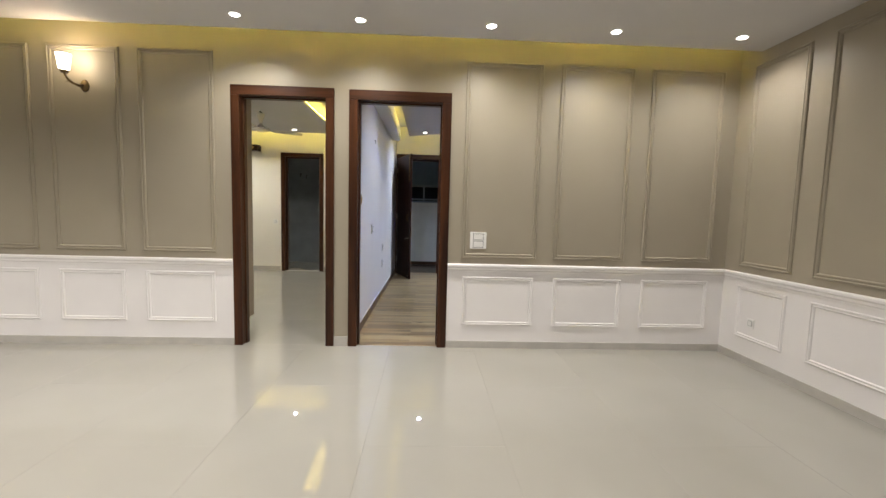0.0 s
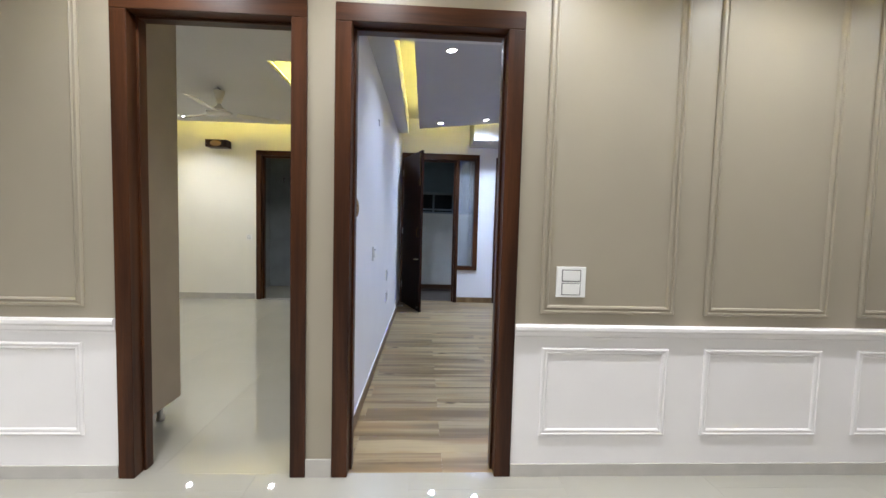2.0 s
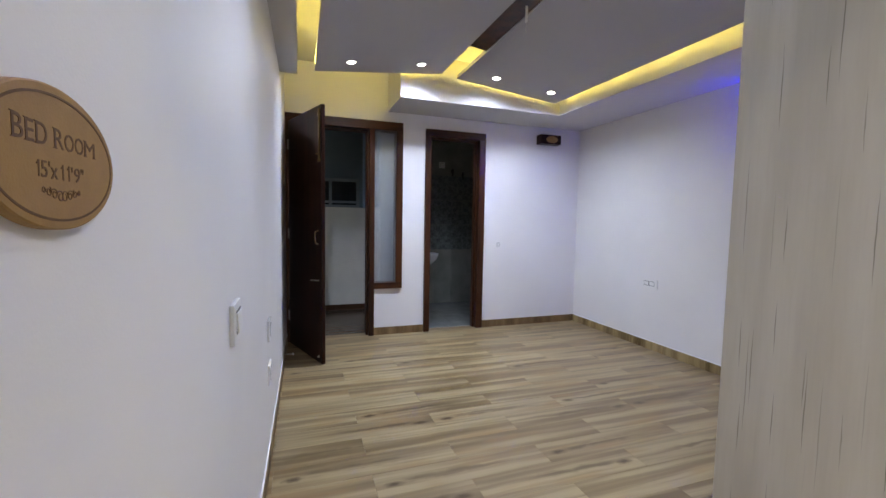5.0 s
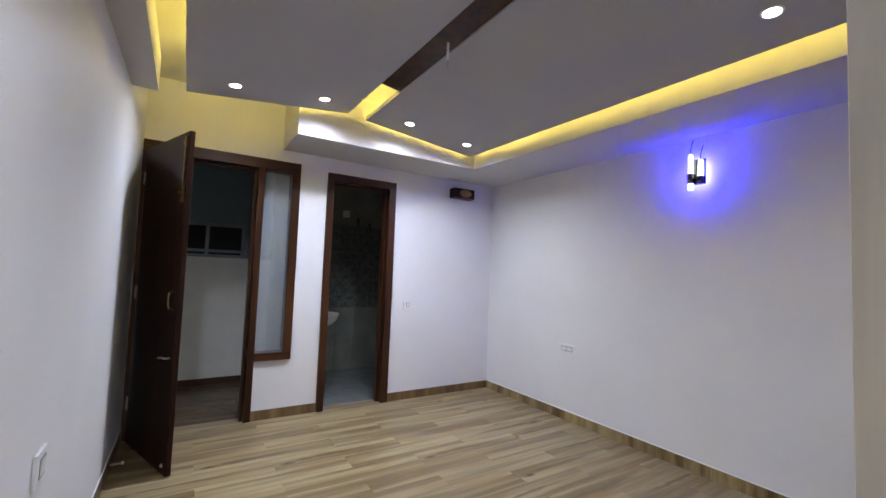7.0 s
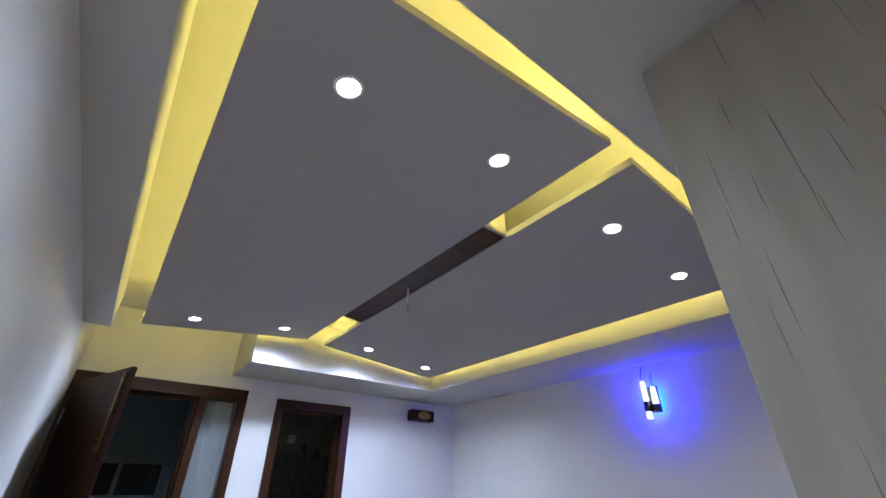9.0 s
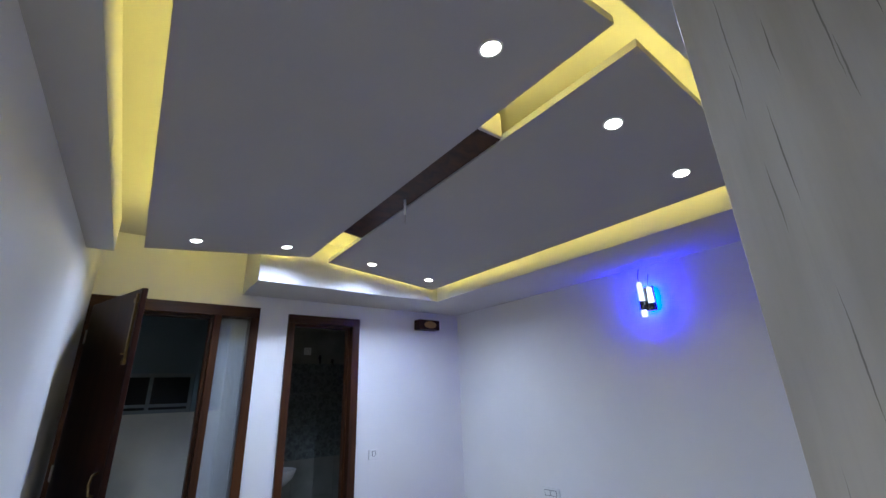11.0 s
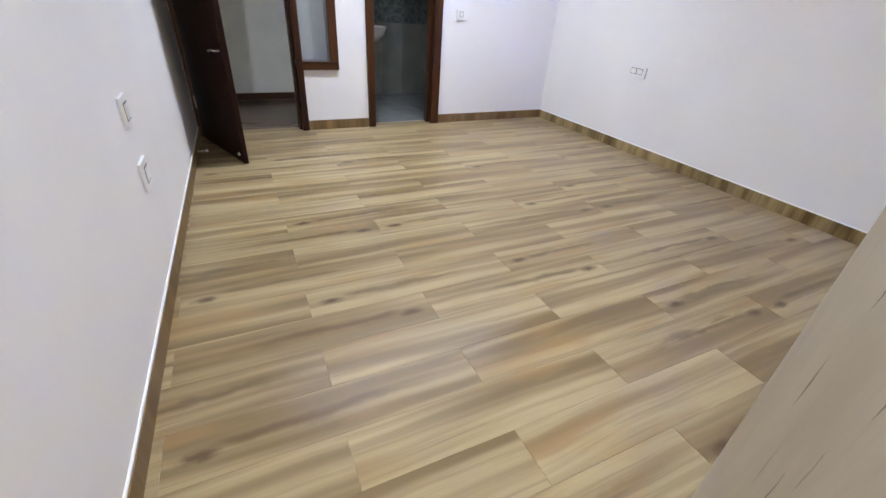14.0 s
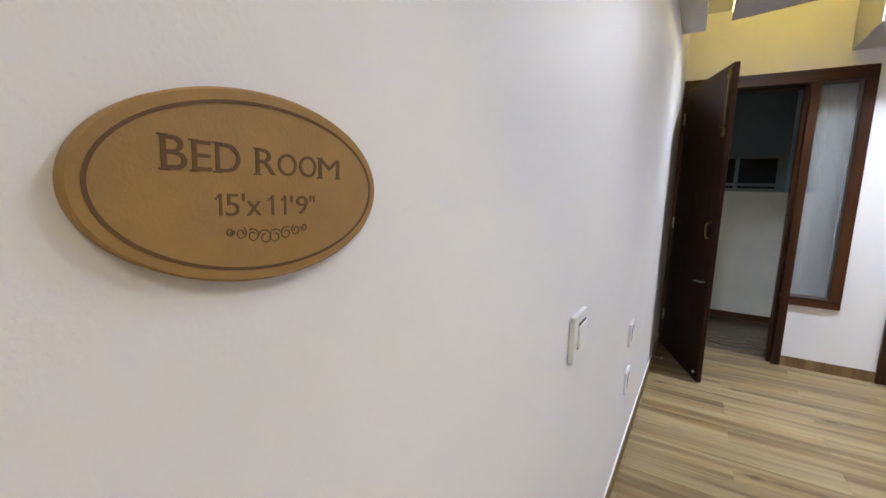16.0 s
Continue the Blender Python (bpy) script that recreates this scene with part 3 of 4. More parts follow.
structure("ceiling_bedroom_wing_1", wing(0, -0.388, 0.812, -0.370, 0.827, 4.67, 7.68), M_WING, "tilted white ceiling panel with downlights, shade put into its grey colour", "ceiling")
structure("ceiling_bedroom_wing_2", wing(1, 0.950, 2.14, 0.994, 2.15, 4.67, 7.68), M_WING, "tilted white ceiling panel with downlights, shade put into its grey colour", "ceiling")


def slot_x(y):
    return 0.812 + (y - 4.67) * 0.005, 0.950 + (y - 4.67) * 0.0146


bm = bmesh.new()
ring = []
for y in (5.38, 6.97):
    a, b = slot_x(y)
    ring.append([bm.verts.new((a, y, slope_z(0, a, y) + 0.012)), bm.verts.new((b, y, slope_z(1, b, y) + 0.012)), bm.verts.new((b, y, slope_z(1, b, y) + 0.085)), bm.verts.new((a, y, slope_z(0, a, y) + 0.085))])
for k in range(4):
    bm.faces.new((ring[0][k], ring[0][(k + 1) % 4], ring[1][(k + 1) % 4], ring[1][k]))
bm.faces.new(ring[0][::-1])
bm.faces.new(ring[1])
bmesh.ops.recalc_face_normals(bm, faces=bm.faces[:])
structure("trim_ceiling_slot", bm, M_DOORWOOD, "dark wood board filling the ceiling slot", "trim")
a, b = slot_x(5.37)
structure("trim_slot_end", box(a + 0.001, b - 0.001, 5.362, 5.379, slope_z(1, b, 5.37) + 0.014, 2.86, 0.002), M_CEIL, "pale plaster end piece closing the wood board", "trim")


def led_strip(x0, x1, y0, y1, z, label="warm yellow cove light strip on the ceiling panel", mat=G_COVE, side=None):
    """A flat strip; with a side it lies on that tilted ceiling wing."""
    base = thing("led_strip", ((x0 + x1) / 2, (y0 + y1) / 2, z), label, "light strip", "cove light strips")
    bm = box(x0, x1, y0, y1, z, z + 0.012)
    if side is not None:
        for v in bm.verts:
            v.co.z += slope_z(side, v.co.x, v.co.y) + 0.0352
    part("diffuser", bm, mat, base)
    return base


for side, x0, x1, y0, y1 in ((0, -0.372, -0.355, 4.75, 7.60), (0, -0.30, 0.80, 7.660, 7.6797), (1, 1.04, 2.10, 7.660, 7.6797), (1, 2.122, 2.1395, 4.75, 7.60), (0, -0.30, 0.78, 4.68, 4.70), (1, 1.00, 2.10, 4.68, 4.70), (0, 0.785, 0.800, 4.76, 5.36), (0, 0.795, 0.810, 7.0, 7.60)):
    led_strip(x0, x1, y0, y1, 0.0, side=side, mat=G_SLOT if 0.7 < x0 < 0.9 else G_COVE)
led_strip(-6.0, HALL_X - 0.05, COVE_Y - 0.05, COVE_Y - 0.03, HALL_CEIL + 0.035, "warm yellow cove light strip on the hall ceiling", G_COVE_HALL)


def downlight(x, y, z, tilt=0.0, watts=62.0, group="bedroom downlights", color=BLUISH, r=0.034):
    base = thing("downlight", (x, y, z), "round white recessed ceiling downlight, seen or added out of view, switched on", "downlight", group)
    m = Matrix.Translation((x, y, z)) @ Matrix.Rotation(tilt, 4, "Y")
    part("trim_ring", lathe([(r, -0.002), (r + 0.004, -0.006), (r + 0.009, -0.004), (r + 0.011, 0.001), (r, 0.001)], 28, m), M_PLASTIC, base, "white plastic ring", True)
    part("lens", cylinder(r, r, -0.003, 0.0005, 28, m), G_DOWN, base, "glowing round lens")
    if color == BLUISH:
        lamp_spot("downlight_beam", (x, y, z - 0.012), watts, color, 160 if y > 6 else 146)
    else:
        lamp_spot("downlight_beam", (x, y, z - 0.012), watts, color, 138 if color == IVORY else 148)
    return base


for x in (-0.078, 0.549):
    downlight(x, 7.42, slope_z(0, x, 7.42), -math.atan(0.105), 48.0 if x < 0 else 84.0)
for x in (1.305, 1.925):
    downlight(x, 7.42, slope_z(1, x, 7.42), math.atan(0.104), 84.0 if x < 1.5 else 62.0)
for x in (-0.101, 0.517):
    downlight(x, 4.965, slope_z(0, x, 4.965), -math.atan(0.105), 38.0 if x < 0 else 66.0)
for x in (1.249, 1.850):
    downlight(x, 4.960, slope_z(1, x, 4.960), math.atan(0.104), 16.0)
for x in (-1.485, -0.557, 0.435, 1.406, 2.41):
    downlight(x, 3.20, HALL_CEIL, 0, 42.0 if x > 2 else 78.0 if x < -1 else 55.0, "hall downlights", COOL)
# rows out of view, added to brighten the hall walls from the rear
for x in (-4.6, -3.1, -1.5, 0.1, 1.7):
    for y in (1.5, -0.4, -2.2):
        downlight(x, y, HALL_CEIL, 0, 190.0 if x < -3 and y > 1 else 90.0 if x < -1 and y > 1 else 46.0 if x > 1 else 62.0, "hall downlights", COOL)


# ---- balcony door with side light ----
base = thing("door_3", (0, FAR_Y, 0), "dark mahogany balcony door frame with a tall side light", "door frame", kind="structure")
FY0, FY1 = 8.272, 8.42
part("jamb", box(F_L + 0.002, -0.583, FY0, FY1, 0, F_TOP - 0.095, 0.003), M_DOORWOOD, base)
part("mullion", box(0.219, 0.278, FY0, FY1, 0, F_TOP - 0.095, 0.003), M_DOORWOOD, base)
part("head", box(F_L + 0.002, F_R, FY0, FY1, F_TOP - 0.095, F_TOP, 0.003), M_DOORWOOD_H, base)
part("jamb", box(0.520, F_R, FY0, FY1, 0.60, F_TOP - 0.095, 0.003), M_DOORWOOD, base)
part("door_stop", box(0.195, 0.219, FY0 + 0.055, FY1 - 0.01, 0, F_TOP - 0.12, 0.002), M_DOORWOOD, base)
part("door_stop", box(-0.583, 0.219, FY0 + 0.055, FY1 - 0.01, F_TOP - 0.12, F_TOP - 0.095, 0.002), M_DOORWOOD_H, base)
part("strike_plate", box(0.2165, 0.219, 8.285, 8.31, 0.585, 0.615), M_STEEL, base, "small steel strike plate")
part("sill", box(0.278, F_R, FY0, FY1, 0.53, 0.60, 0.003), M_DOORWOOD_H, base)
pane = part("pane", box(0.278, 0.520, 8.345, 8.350, 0.60, F_TOP - 0.095), M_GLASS, base, "clear side light glass")
pane.visible_shadow = False
# open leaf
HX, HY, EX, EY = -0.578, 8.235, -0.294, 7.457
ang = math.atan2(EY - HY, EX - HX)
L = math.hypot(EX - HX, EY - HY)
leaf_m = Matrix.Translation((HX, HY, 0)) @ Matrix.Rotation(ang, 4, "Z")
leaf = tagged(new("door_leaf"), "dark brown wooden balcony door leaf standing open", "door")
leaf.matrix_basis = leaf_m
bm = box(0, L, -0.034, 0, 0.012, 2.285, 0.003)
bm.transform(leaf_m)
part("panel", bm, M_LEAF, leaf)


def leaf_part(name, bm, mat, label="", smooth=False):
    """Hardware laid out from y = 0 outwards, set on the leaf's face towards the side wall."""
    bm.transform(leaf_m @ Matrix.Translation((0, -0.034, 0)) @ Matrix.Diagonal((1, -1, 1, 1)))
    bmesh.ops.reverse_faces(bm, faces=bm.faces[:])
    return part(name, bm, mat, leaf, label, smooth)


for z in (0.30, 1.15, 2.05):
    leaf_part("hinge", box(-0.010, 0.014, -0.004, 0.006, z - 0.05, z + 0.05, 0.002), M_STEEL, "steel butt hinge")
leaf_part("pull_handle", tube([(L - 0.07, 0.0, 1.08), (L - 0.07, 0.028, 1.09), (L - 0.07, 0.034, 1.14), (L - 0.07, 0.028, 1.19), (L - 0.07, 0.0, 1.20)], 0.007), M_BRASS, "curved brass pull", True)
leaf_part("lever_handle", tube([(L - 0.06, 0.0, 0.76), (L - 0.06, 0.035, 0.76), (L - 0.09, 0.038, 0.762), (L - 0.15, 0.038, 0.752)], 0.007), M_STEEL, "steel lever handle", True)
leaf_part("tower_bolt", boxes((L - 0.048, L - 0.030, 0.0, 0.012, 1.80, 2.25), (L - 0.056, L - 0.022, 0.0, 0.016, 1.80, 1.83), (L - 0.056, L - 0.022, 0.0, 0.016, 2.19, 2.22), (L - 0.050, L - 0.040, 0.0, 0.030, 1.86, 1.87)), M_BRASS, "long brass tower bolt")
leaf_part("stop_stud", lathe([(0.012, 0), (0.012, 0.008), (0.006, 0.014), (0.0, 0.015)], 14, Matrix.Translation((L - 0.06, 0, 0.07)) @ Matrix.Rotation(-math.pi / 2, 4, "X")), M_STEEL, "steel stop stud", True)

door_frame("door_4", B_D, 8.272, 8.42, "dark mahogany bathroom door frame")

# ---- bathroom beyond ----
BY1, BX0, BX1 = 9.86, 0.70, 2.30
structure("wall_bathroom_back", box(BX0, BX1, BY1, BY1 + 0.1, 0, TOP), M_BATH, "grey tiled bathroom wall")
structure("wall_bathroom_side", boxes((BX0 - 0.1, BX0, FAR_Y + 0.13, BY1 + 0.1, 0, TOP), (BX1, BX1 + 0.1, FAR_Y + 0.13, BY1 + 0.1, 0, TOP)), M_BATH, "grey tiled bathroom side walls")
structure("floor_bathroom", box(BX0 - 0.1, BX1 + 0.1, FAR_Y + 0.13, BY1, -0.1, -0.004), M_BATH, "grey bathroom tile floor", "floor")
structure("ceiling_bathroom", box(BX0 - 0.1, BX1 + 0.1, FAR_Y + 0.13, BY1 + 0.1, 2.6, 2.7), M_CEIL, "plain bathroom ceiling", "ceiling")

# ---- balcony beyond ----
LY1 = 9.72
structure("wall_balcony_back", boxes((-1.6, 0.62, LY1, LY1 + 0.1, 0, 1.47), (-1.6, 0.62, LY1 + 0.02, LY1 + 0.1, 1.98, TOP), (-1.6, -0.75, LY1, LY1 + 0.1, 1.47, 1.98)), M_BALCWALL, "off-white balcony parapet wall")
structure("wall_balcony_side", boxes((0.60, 0.62, FAR_Y + 0.13, LY1, 0, TOP), (-1.7, -1.6, FAR_Y + 0.13, LY1 + 0.1, 0, TOP)), M_BALCWALL, "off-white balcony side walls")
structure("floor_balcony", box(-1.7, 0.60, FAR_Y + 0.13, LY1, -0.1, -0.003), M_BALCFLOOR, "dark brown balcony floor", "floor")
structure("ceiling_balcony", box(-1.7, 0.60, FAR_Y + 0.13, LY1 + 0.1, 2.75, 2.85), M_CEIL, "plain balcony ceiling", "ceiling")
structure("baseboard_balcony", box(-1.6, 0.60, LY1 - 0.012, LY1, 0, 0.078), M_BALCSKIRT, "dark brown skirting on the balcony", "baseboard")

# ---- other bedroom ----
wall_y("wall_bedroom2_far", R1_LEFT, LEFT_X - 0.135, FAR_Y, FAR_Y + 0.13, 0, TOP, [(-2.885, -2.10, 0, 2.32)], M_CREAM, "cream painted wall with a bathroom doorway")
structure("wall_bedroom2_left", box(R1_LEFT - 0.1, R1_LEFT, NEAR_Y - 0.06, FAR_Y + 0.13, 0, TOP), M_CREAM, "cream painted bedroom side wall")
structure("wall_bedroom2_near", boxes((R1_LEFT, D1[0] + 0.02, NEAR_Y - 0.06, NEAR_Y, 0, TOP), (D1[0] + 0.02, D1[1] - 0.02, NEAR_Y - 0.06, NEAR_Y, D1[4] - 0.02, TOP), (D1[1] - 0.02, R1_RIGHT, NEAR_Y - 0.06, NEAR_Y, 0, TOP)), M_CREAM, "cream painted wall beside the entrance")
structure("wall_bedroom2_right", box(R1_RIGHT - 0.012, R1_RIGHT - 0.002, NEAR_Y, FAR_Y, 0, TOP), M_CREAM, "cream painted partition wall")
floor_r1 = structure("floor_bedroom2", box(R1_LEFT - 0.1, R1_RIGHT + 0.06, 3.695, FAR_Y + 0.13, -0.12, -0.004), M_GROUT, "polished cream tile floor", "floor")
structure("ceiling_bedroom2", boxes((R1_LEFT + 0.25, -1.70, NEAR_Y, 7.88, 2.66, 2.70), (-1.70, R1_RIGHT - 0.012, NEAR_Y, 5.44, 2.66, 2.70), (-1.46, R1_RIGHT - 0.012, 5.44, 7.88, 2.66, 2.70), (R1_LEFT, R1_RIGHT - 0.012, NEAR_Y, FAR_Y, SLAB, TOP)), M_CEIL, "plaster ceiling with lit coves", "ceiling")

# ---- largest loose things ----
ward = thing("wardrobe", (1.6, 4.1, 0), "tall cream laminate wardrobe with dark streaks", "wardrobe")
part("side_panel", box(0.416, 0.434, NEAR_Y + 0.002, 4.382, 0.0, SOFFIT - 0.002, 0.001), M_WARD, ward, "streaked cream laminate side")
part("carcass", box(0.434, RIGHT_X - 0.002, NEAR_Y + 0.002, 4.362, 0.0, SOFFIT - 0.002), M_WARD, ward)
ward1 = thing("wardrobe", (-2.6, 4.1, 0), "tall taupe laminate wardrobe on short steel feet", "wardrobe")
part("side_panel", box(-1.878, -1.860, NEAR_Y + 0.002, 4.385, 0.10, 2.55, 0.001), M_WARD1, ward1, "plain taupe laminate side")


# ---- skirtings ----
SK = 0.085
structure("baseboard_bedroom_left", along_left(0, 0.011, NEAR_Y + 0.002, FAR_Y - 0.03, -0.002, SK), M_PLANKSKIRT, "brown wood-look tile skirting with a white top line", "baseboard")
structure("baseboard_bedroom_right", box(RIGHT_X - 0.011, RIGHT_X, 4.375, FAR_Y - 0.011, -0.002, SK, 0.001), M_PLANKSKIRT_Y, "brown wood-look tile skirting", "baseboard")
structure("baseboard_bedroom_far", boxes((0.280, B_D[0] - 0.001, FAR_Y - 0.011, FAR_Y, -0.002, SK), (B_D[1] + 0.001, RIGHT_X, FAR_Y - 0.011, FAR_Y, -0.002, SK)), M_PLANKSKIRT, "brown wood-look tile skirting", "baseboard")
structure("trim_skirting_filler_left", along_left(0, 0.007, NEAR_Y + 0.002, FAR_Y - 0.03, SK, SK + 0.005), M_PLASTIC, "thin white filler line on the skirting", "trim")
structure("trim_skirting_filler_right", box(RIGHT_X - 0.009, RIGHT_X, 4.385, FAR_Y - 0.009, SK, SK + 0.006), M_PLASTIC, "thin white filler line on the skirting", "trim")
structure("baseboard_bedroom2", boxes((R1_LEFT, -2.93, FAR_Y - 0.012, FAR_Y, -0.002, 0.09), (-2.08, R1_RIGHT - 0.014, FAR_Y - 0.012, FAR_Y, -0.002, 0.09), (R1_LEFT, R1_LEFT + 0.012, 4.4, FAR_Y - 0.012, -0.002, 0.09), (R1_RIGHT - 0.024, R1_RIGHT - 0.012, 3.9, FAR_Y - 0.012, -0.002, 0.09)), M_SKIRT, "grey tile skirting in the other bedroom", "baseboard")


# ---- switches and sockets ----
def plate(name, label, m, w, h, keys, depth=0.010, category="switch", slit=True):
    """A wall plate in its own plane (x across, y up, z out); keys: (x, y, w, h, kind)."""
    base = tagged(new(name), label, category)
    base.matrix_basis = m
    bm = box(-w / 2, w / 2, -h / 2, h / 2, 0, depth, 0.003, 2)
    bm.transform(m)
    part("plate", bm, M_PLASTIC, base)
    for kx, ky, kw, kh, kind in keys:
        side = 0.004 if kind != "paddle" else -0.004
        # dark strip painted in for the shade along the key's edges
        bm = box(kx - kw / 2 - side, kx + kw / 2 + side, ky - kh / 2 - (0.004 if kind == "paddle" else 0.003), ky + kh / 2 + (0.006 if kind == "paddle" else 0.004), depth - 0.002, depth + 0.0012)
        bm.transform(m)
        part("key_shade", bm, M_SLIT if kind == "paddle" else M_GAP if kind == "rocker" else M_SKIRT, base, "dark strip round the key, painted for shade in the gap")
        bm = box(kx - kw / 2, kx + kw / 2, ky - kh / 2, ky + kh / 2, depth, depth + (0.006 if kind == "paddle" else 0.0035), 0.002, 2)
        bmesh.ops.rotate(bm, verts=bm.verts[:], cent=(kx, ky, depth + 0.003), matrix=Matrix.Rotation(0.05 if kind == "rocker" else -0.06 if kind == "paddle" else 0.0, 3, "X"))
        bm.transform(m)
        key = part("rocker" if kind != "socket" else "socket_insert", bm, M_PLASTIC, base)
        if kind == "socket":
            for hx, hy in ((0, 0.012), (-0.01, -0.008), (0.01, -0.008)):
                bm = cylinder(0.0032, 0.0032, 0, 0.0006, 12, m @ Matrix.Translation((kx + hx, ky + hy, depth + 0.0036)))
                part("socket_hole", bm, M_SLIT, key)
    return base


def facing(axis, at):
    """A wall plane: x across as seen, y up, z out of the wall."""
    cols = {"-y": ((1, 0, 0), (0, 0, 1), (0, -1, 0)), "+x": ((0, 1, 0), (0, 0, 1), (1, 0, 0)), "-x": ((0, -1, 0), (0, 0, 1), (-1, 0, 0))}[axis]
    r = Matrix(cols).transposed().to_4x4()
    return Matrix.Translation(at) @ r


plate("light_switch", "square white double light switch on the taupe wall", facing("-y", (0.447, HALL_Y, 1.000)), 0.148, 0.152, [(0, 0.032, 0.088, 0.052, "rocker"), (0, -0.036, 0.088, 0.052, "rocker")])
plate("wall_socket", "small white socket plate on the white wainscot", facing("-x", (HALL_X - 0.004, 3.295, 0.364)), 0.075, 0.075, [(0, 0, 0.038, 0.038, "rocker")], category="socket")
plate("light_switch", "white light switch with one rocker on the bedroom wall", facing("+x", (left_x(4.962), 4.962, 1.022)), 0.128, 0.110, [(0.010, 0.0, 0.082, 0.054, "paddle")], 0.012)
for z in (0.712, 0.474):
    plate("light_switch", "white switch plate with one rocker low on the wall", facing("+x", (left_x(6.07), 6.07, z)), 0.122, 0.110, [(0.0, 0.0, 0.060, 0.056, "rocker")], 0.012)
plate("wall_socket", "wide white socket plate on the bedroom wall", facing("-x", (RIGHT_X, 7.04, 0.686)), 0.20, 0.088, [(-0.035, 0.004, 0.058, 0.040, "rocker"), (0.035, 0.004, 0.058, 0.040, "rocker")], 0.014, category="socket")
plate("light_switch", "small white light switch beside the bathroom door", facing("-y", (1.812, FAR_Y, 1.016)), 0.108, 0.088, [(0, 0.008, 0.03, 0.04, "rocker")], 0.014)
plate("light_switch", "small white light switch beside a doorway", facing("-y", (-3.02, FAR_Y, 0.985)), 0.08, 0.08, [(0, 0.0, 0.03, 0.04, "rocker")])


# ---- name sign ----
def text_bm(text, size, m, depth=0.0008, bold=0.0):
    cu = bpy.data.curves.new("lettering", "FONT")
    cu.body, cu.size, cu.extrude, cu.align_x, cu.align_y, cu.offset = text, size, depth, "CENTER", "BOTTOM_BASELINE", bold
    tmp = bpy.data.objects.new("lettering", cu)
    scene.collection.objects.link(tmp)
    dg = bpy.context.evaluated_depsgraph_get()
    me = bpy.data.meshes.new_from_object(tmp.evaluated_get(dg))
    bm = bmesh.new()
    bm.from_mesh(me)
    bm.transform(m)
    bpy.data.objects.remove(tmp)
    bpy.data.curves.remove(cu)
    bpy.data.meshes.remove(me)
    return bm


def ellipse_plate(a, b, z0, z1, chamfer, m, n=72):
    bm = bmesh.new()
    rings = []
    for s, z in ((0, z0), (0, z1 - chamfer), (chamfer * 1.2, z1)):
        rings.append([bm.verts.new(((a - s) * math.cos(2 * math.pi * i / n), (b - s) * math.sin(2 * math.pi * i / n), z)) for i in range(n)])
    for p, q in zip(rings, rings[1:]):
        for i in range(n):
            bm.faces.new((p[i], p[(i + 1) % n], q[(i + 1) % n], q[i]))
    bm.faces.new(rings[-1])
    bm.faces.new(rings[0][::-1])
    bm.transform(m)
    return bm


def ellipse_ring(a, b, w, z0, z1, m, n=72):
    bm = bmesh.new()
    rings = []
    for s, z in ((0, z0), (0, z1), (w, z1), (w, z0)):
        rings.append([bm.verts.new(((a - s) * math.cos(2 * math.pi * i / n), (b - s) * math.sin(2 * math.pi * i / n), z)) for i in range(n)])
    for p, q in zip(rings, rings[1:]):
        for i in range(n):
            bm.faces.new((p[i], p[(i + 1) % n], q[(i + 1) % n], q[i]))
    bm.transform(m)
    return bm


SIGN_Y, SIGN_Z = 4.0845, 1.351                       # origin of the lettering layout
sm = facing("+x", (left_x(4.1175), 4.1175, 1.3535)) @ Matrix.Scale(1.0, 4)
sign = tagged(new("name_sign"), "oval brown carved MDF room sign glued on the wall", "sign")
sign.matrix_basis = sm
part("board", ellipse_plate(0.0965, 0.0550, 0, 0.0085, 0.0010, sm), M_MDF, sign)
part("groove", ellipse_ring(0.0902, 0.0484, 0.0019, 0.008, 0.0089, sm), M_MDFDARK, sign, "dark carved oval groove")


def letters(text, y0, y1, z0, z1, bold, label):
    """One carved piece of writing that fills a given span of the board."""
    bm = text_bm(text, 0.02, Matrix.Identity(4), 0.0003, bold)
    xs = [v.co.x for v in bm.verts]
    ys = [v.co.y for v in bm.verts]
    sx, sy = (y1 - y0) / (max(xs) - min(xs)), (z1 - z0) / (max(ys) - min(ys))
    m = sm @ Matrix.Translation((y0 - SIGN_Y - min(xs) * sx, z0 - SIGN_Z - min(ys) * sy, 0.0086)) @ Matrix.Diagonal((sx, sy, 1, 1))
    bm.transform(m)
    part("lettering", bm, M_MDFDARK, sign, label)


for ch, y0, y1, z1 in (("B", 4.0255, 4.0375, 1.3755), ("E", 4.0400, 4.0498, 1.3745), ("D", 4.0520, 4.0660, 1.3745), ("R", 4.0755, 4.0890, 1.3740), ("O", 4.0905, 4.1045, 1.3725), ("O", 4.1065, 4.1205, 1.3725), ("M", 4.1225, 4.1415, 1.3722)):
    letters(ch, y0, y1, 1.3590, z1, 0.0, "carved letter")
    for px, pz in (() if ch in "O" else ((y0, 1.3591), (y0, z1 - 0.0001)) if ch != "M" else ((y0, 1.3591), (y1 - 0.0025, 1.3591), (y0, z1 - 0.0001))):
        part("serif", tube([sm @ Vector((px - SIGN_Y - 0.0014, pz - SIGN_Z, 0.0087)), sm @ Vector((px - SIGN_Y + 0.0034, pz - SIGN_Z, 0.0087))], 0.00045, 6), M_MDFDARK, sign)
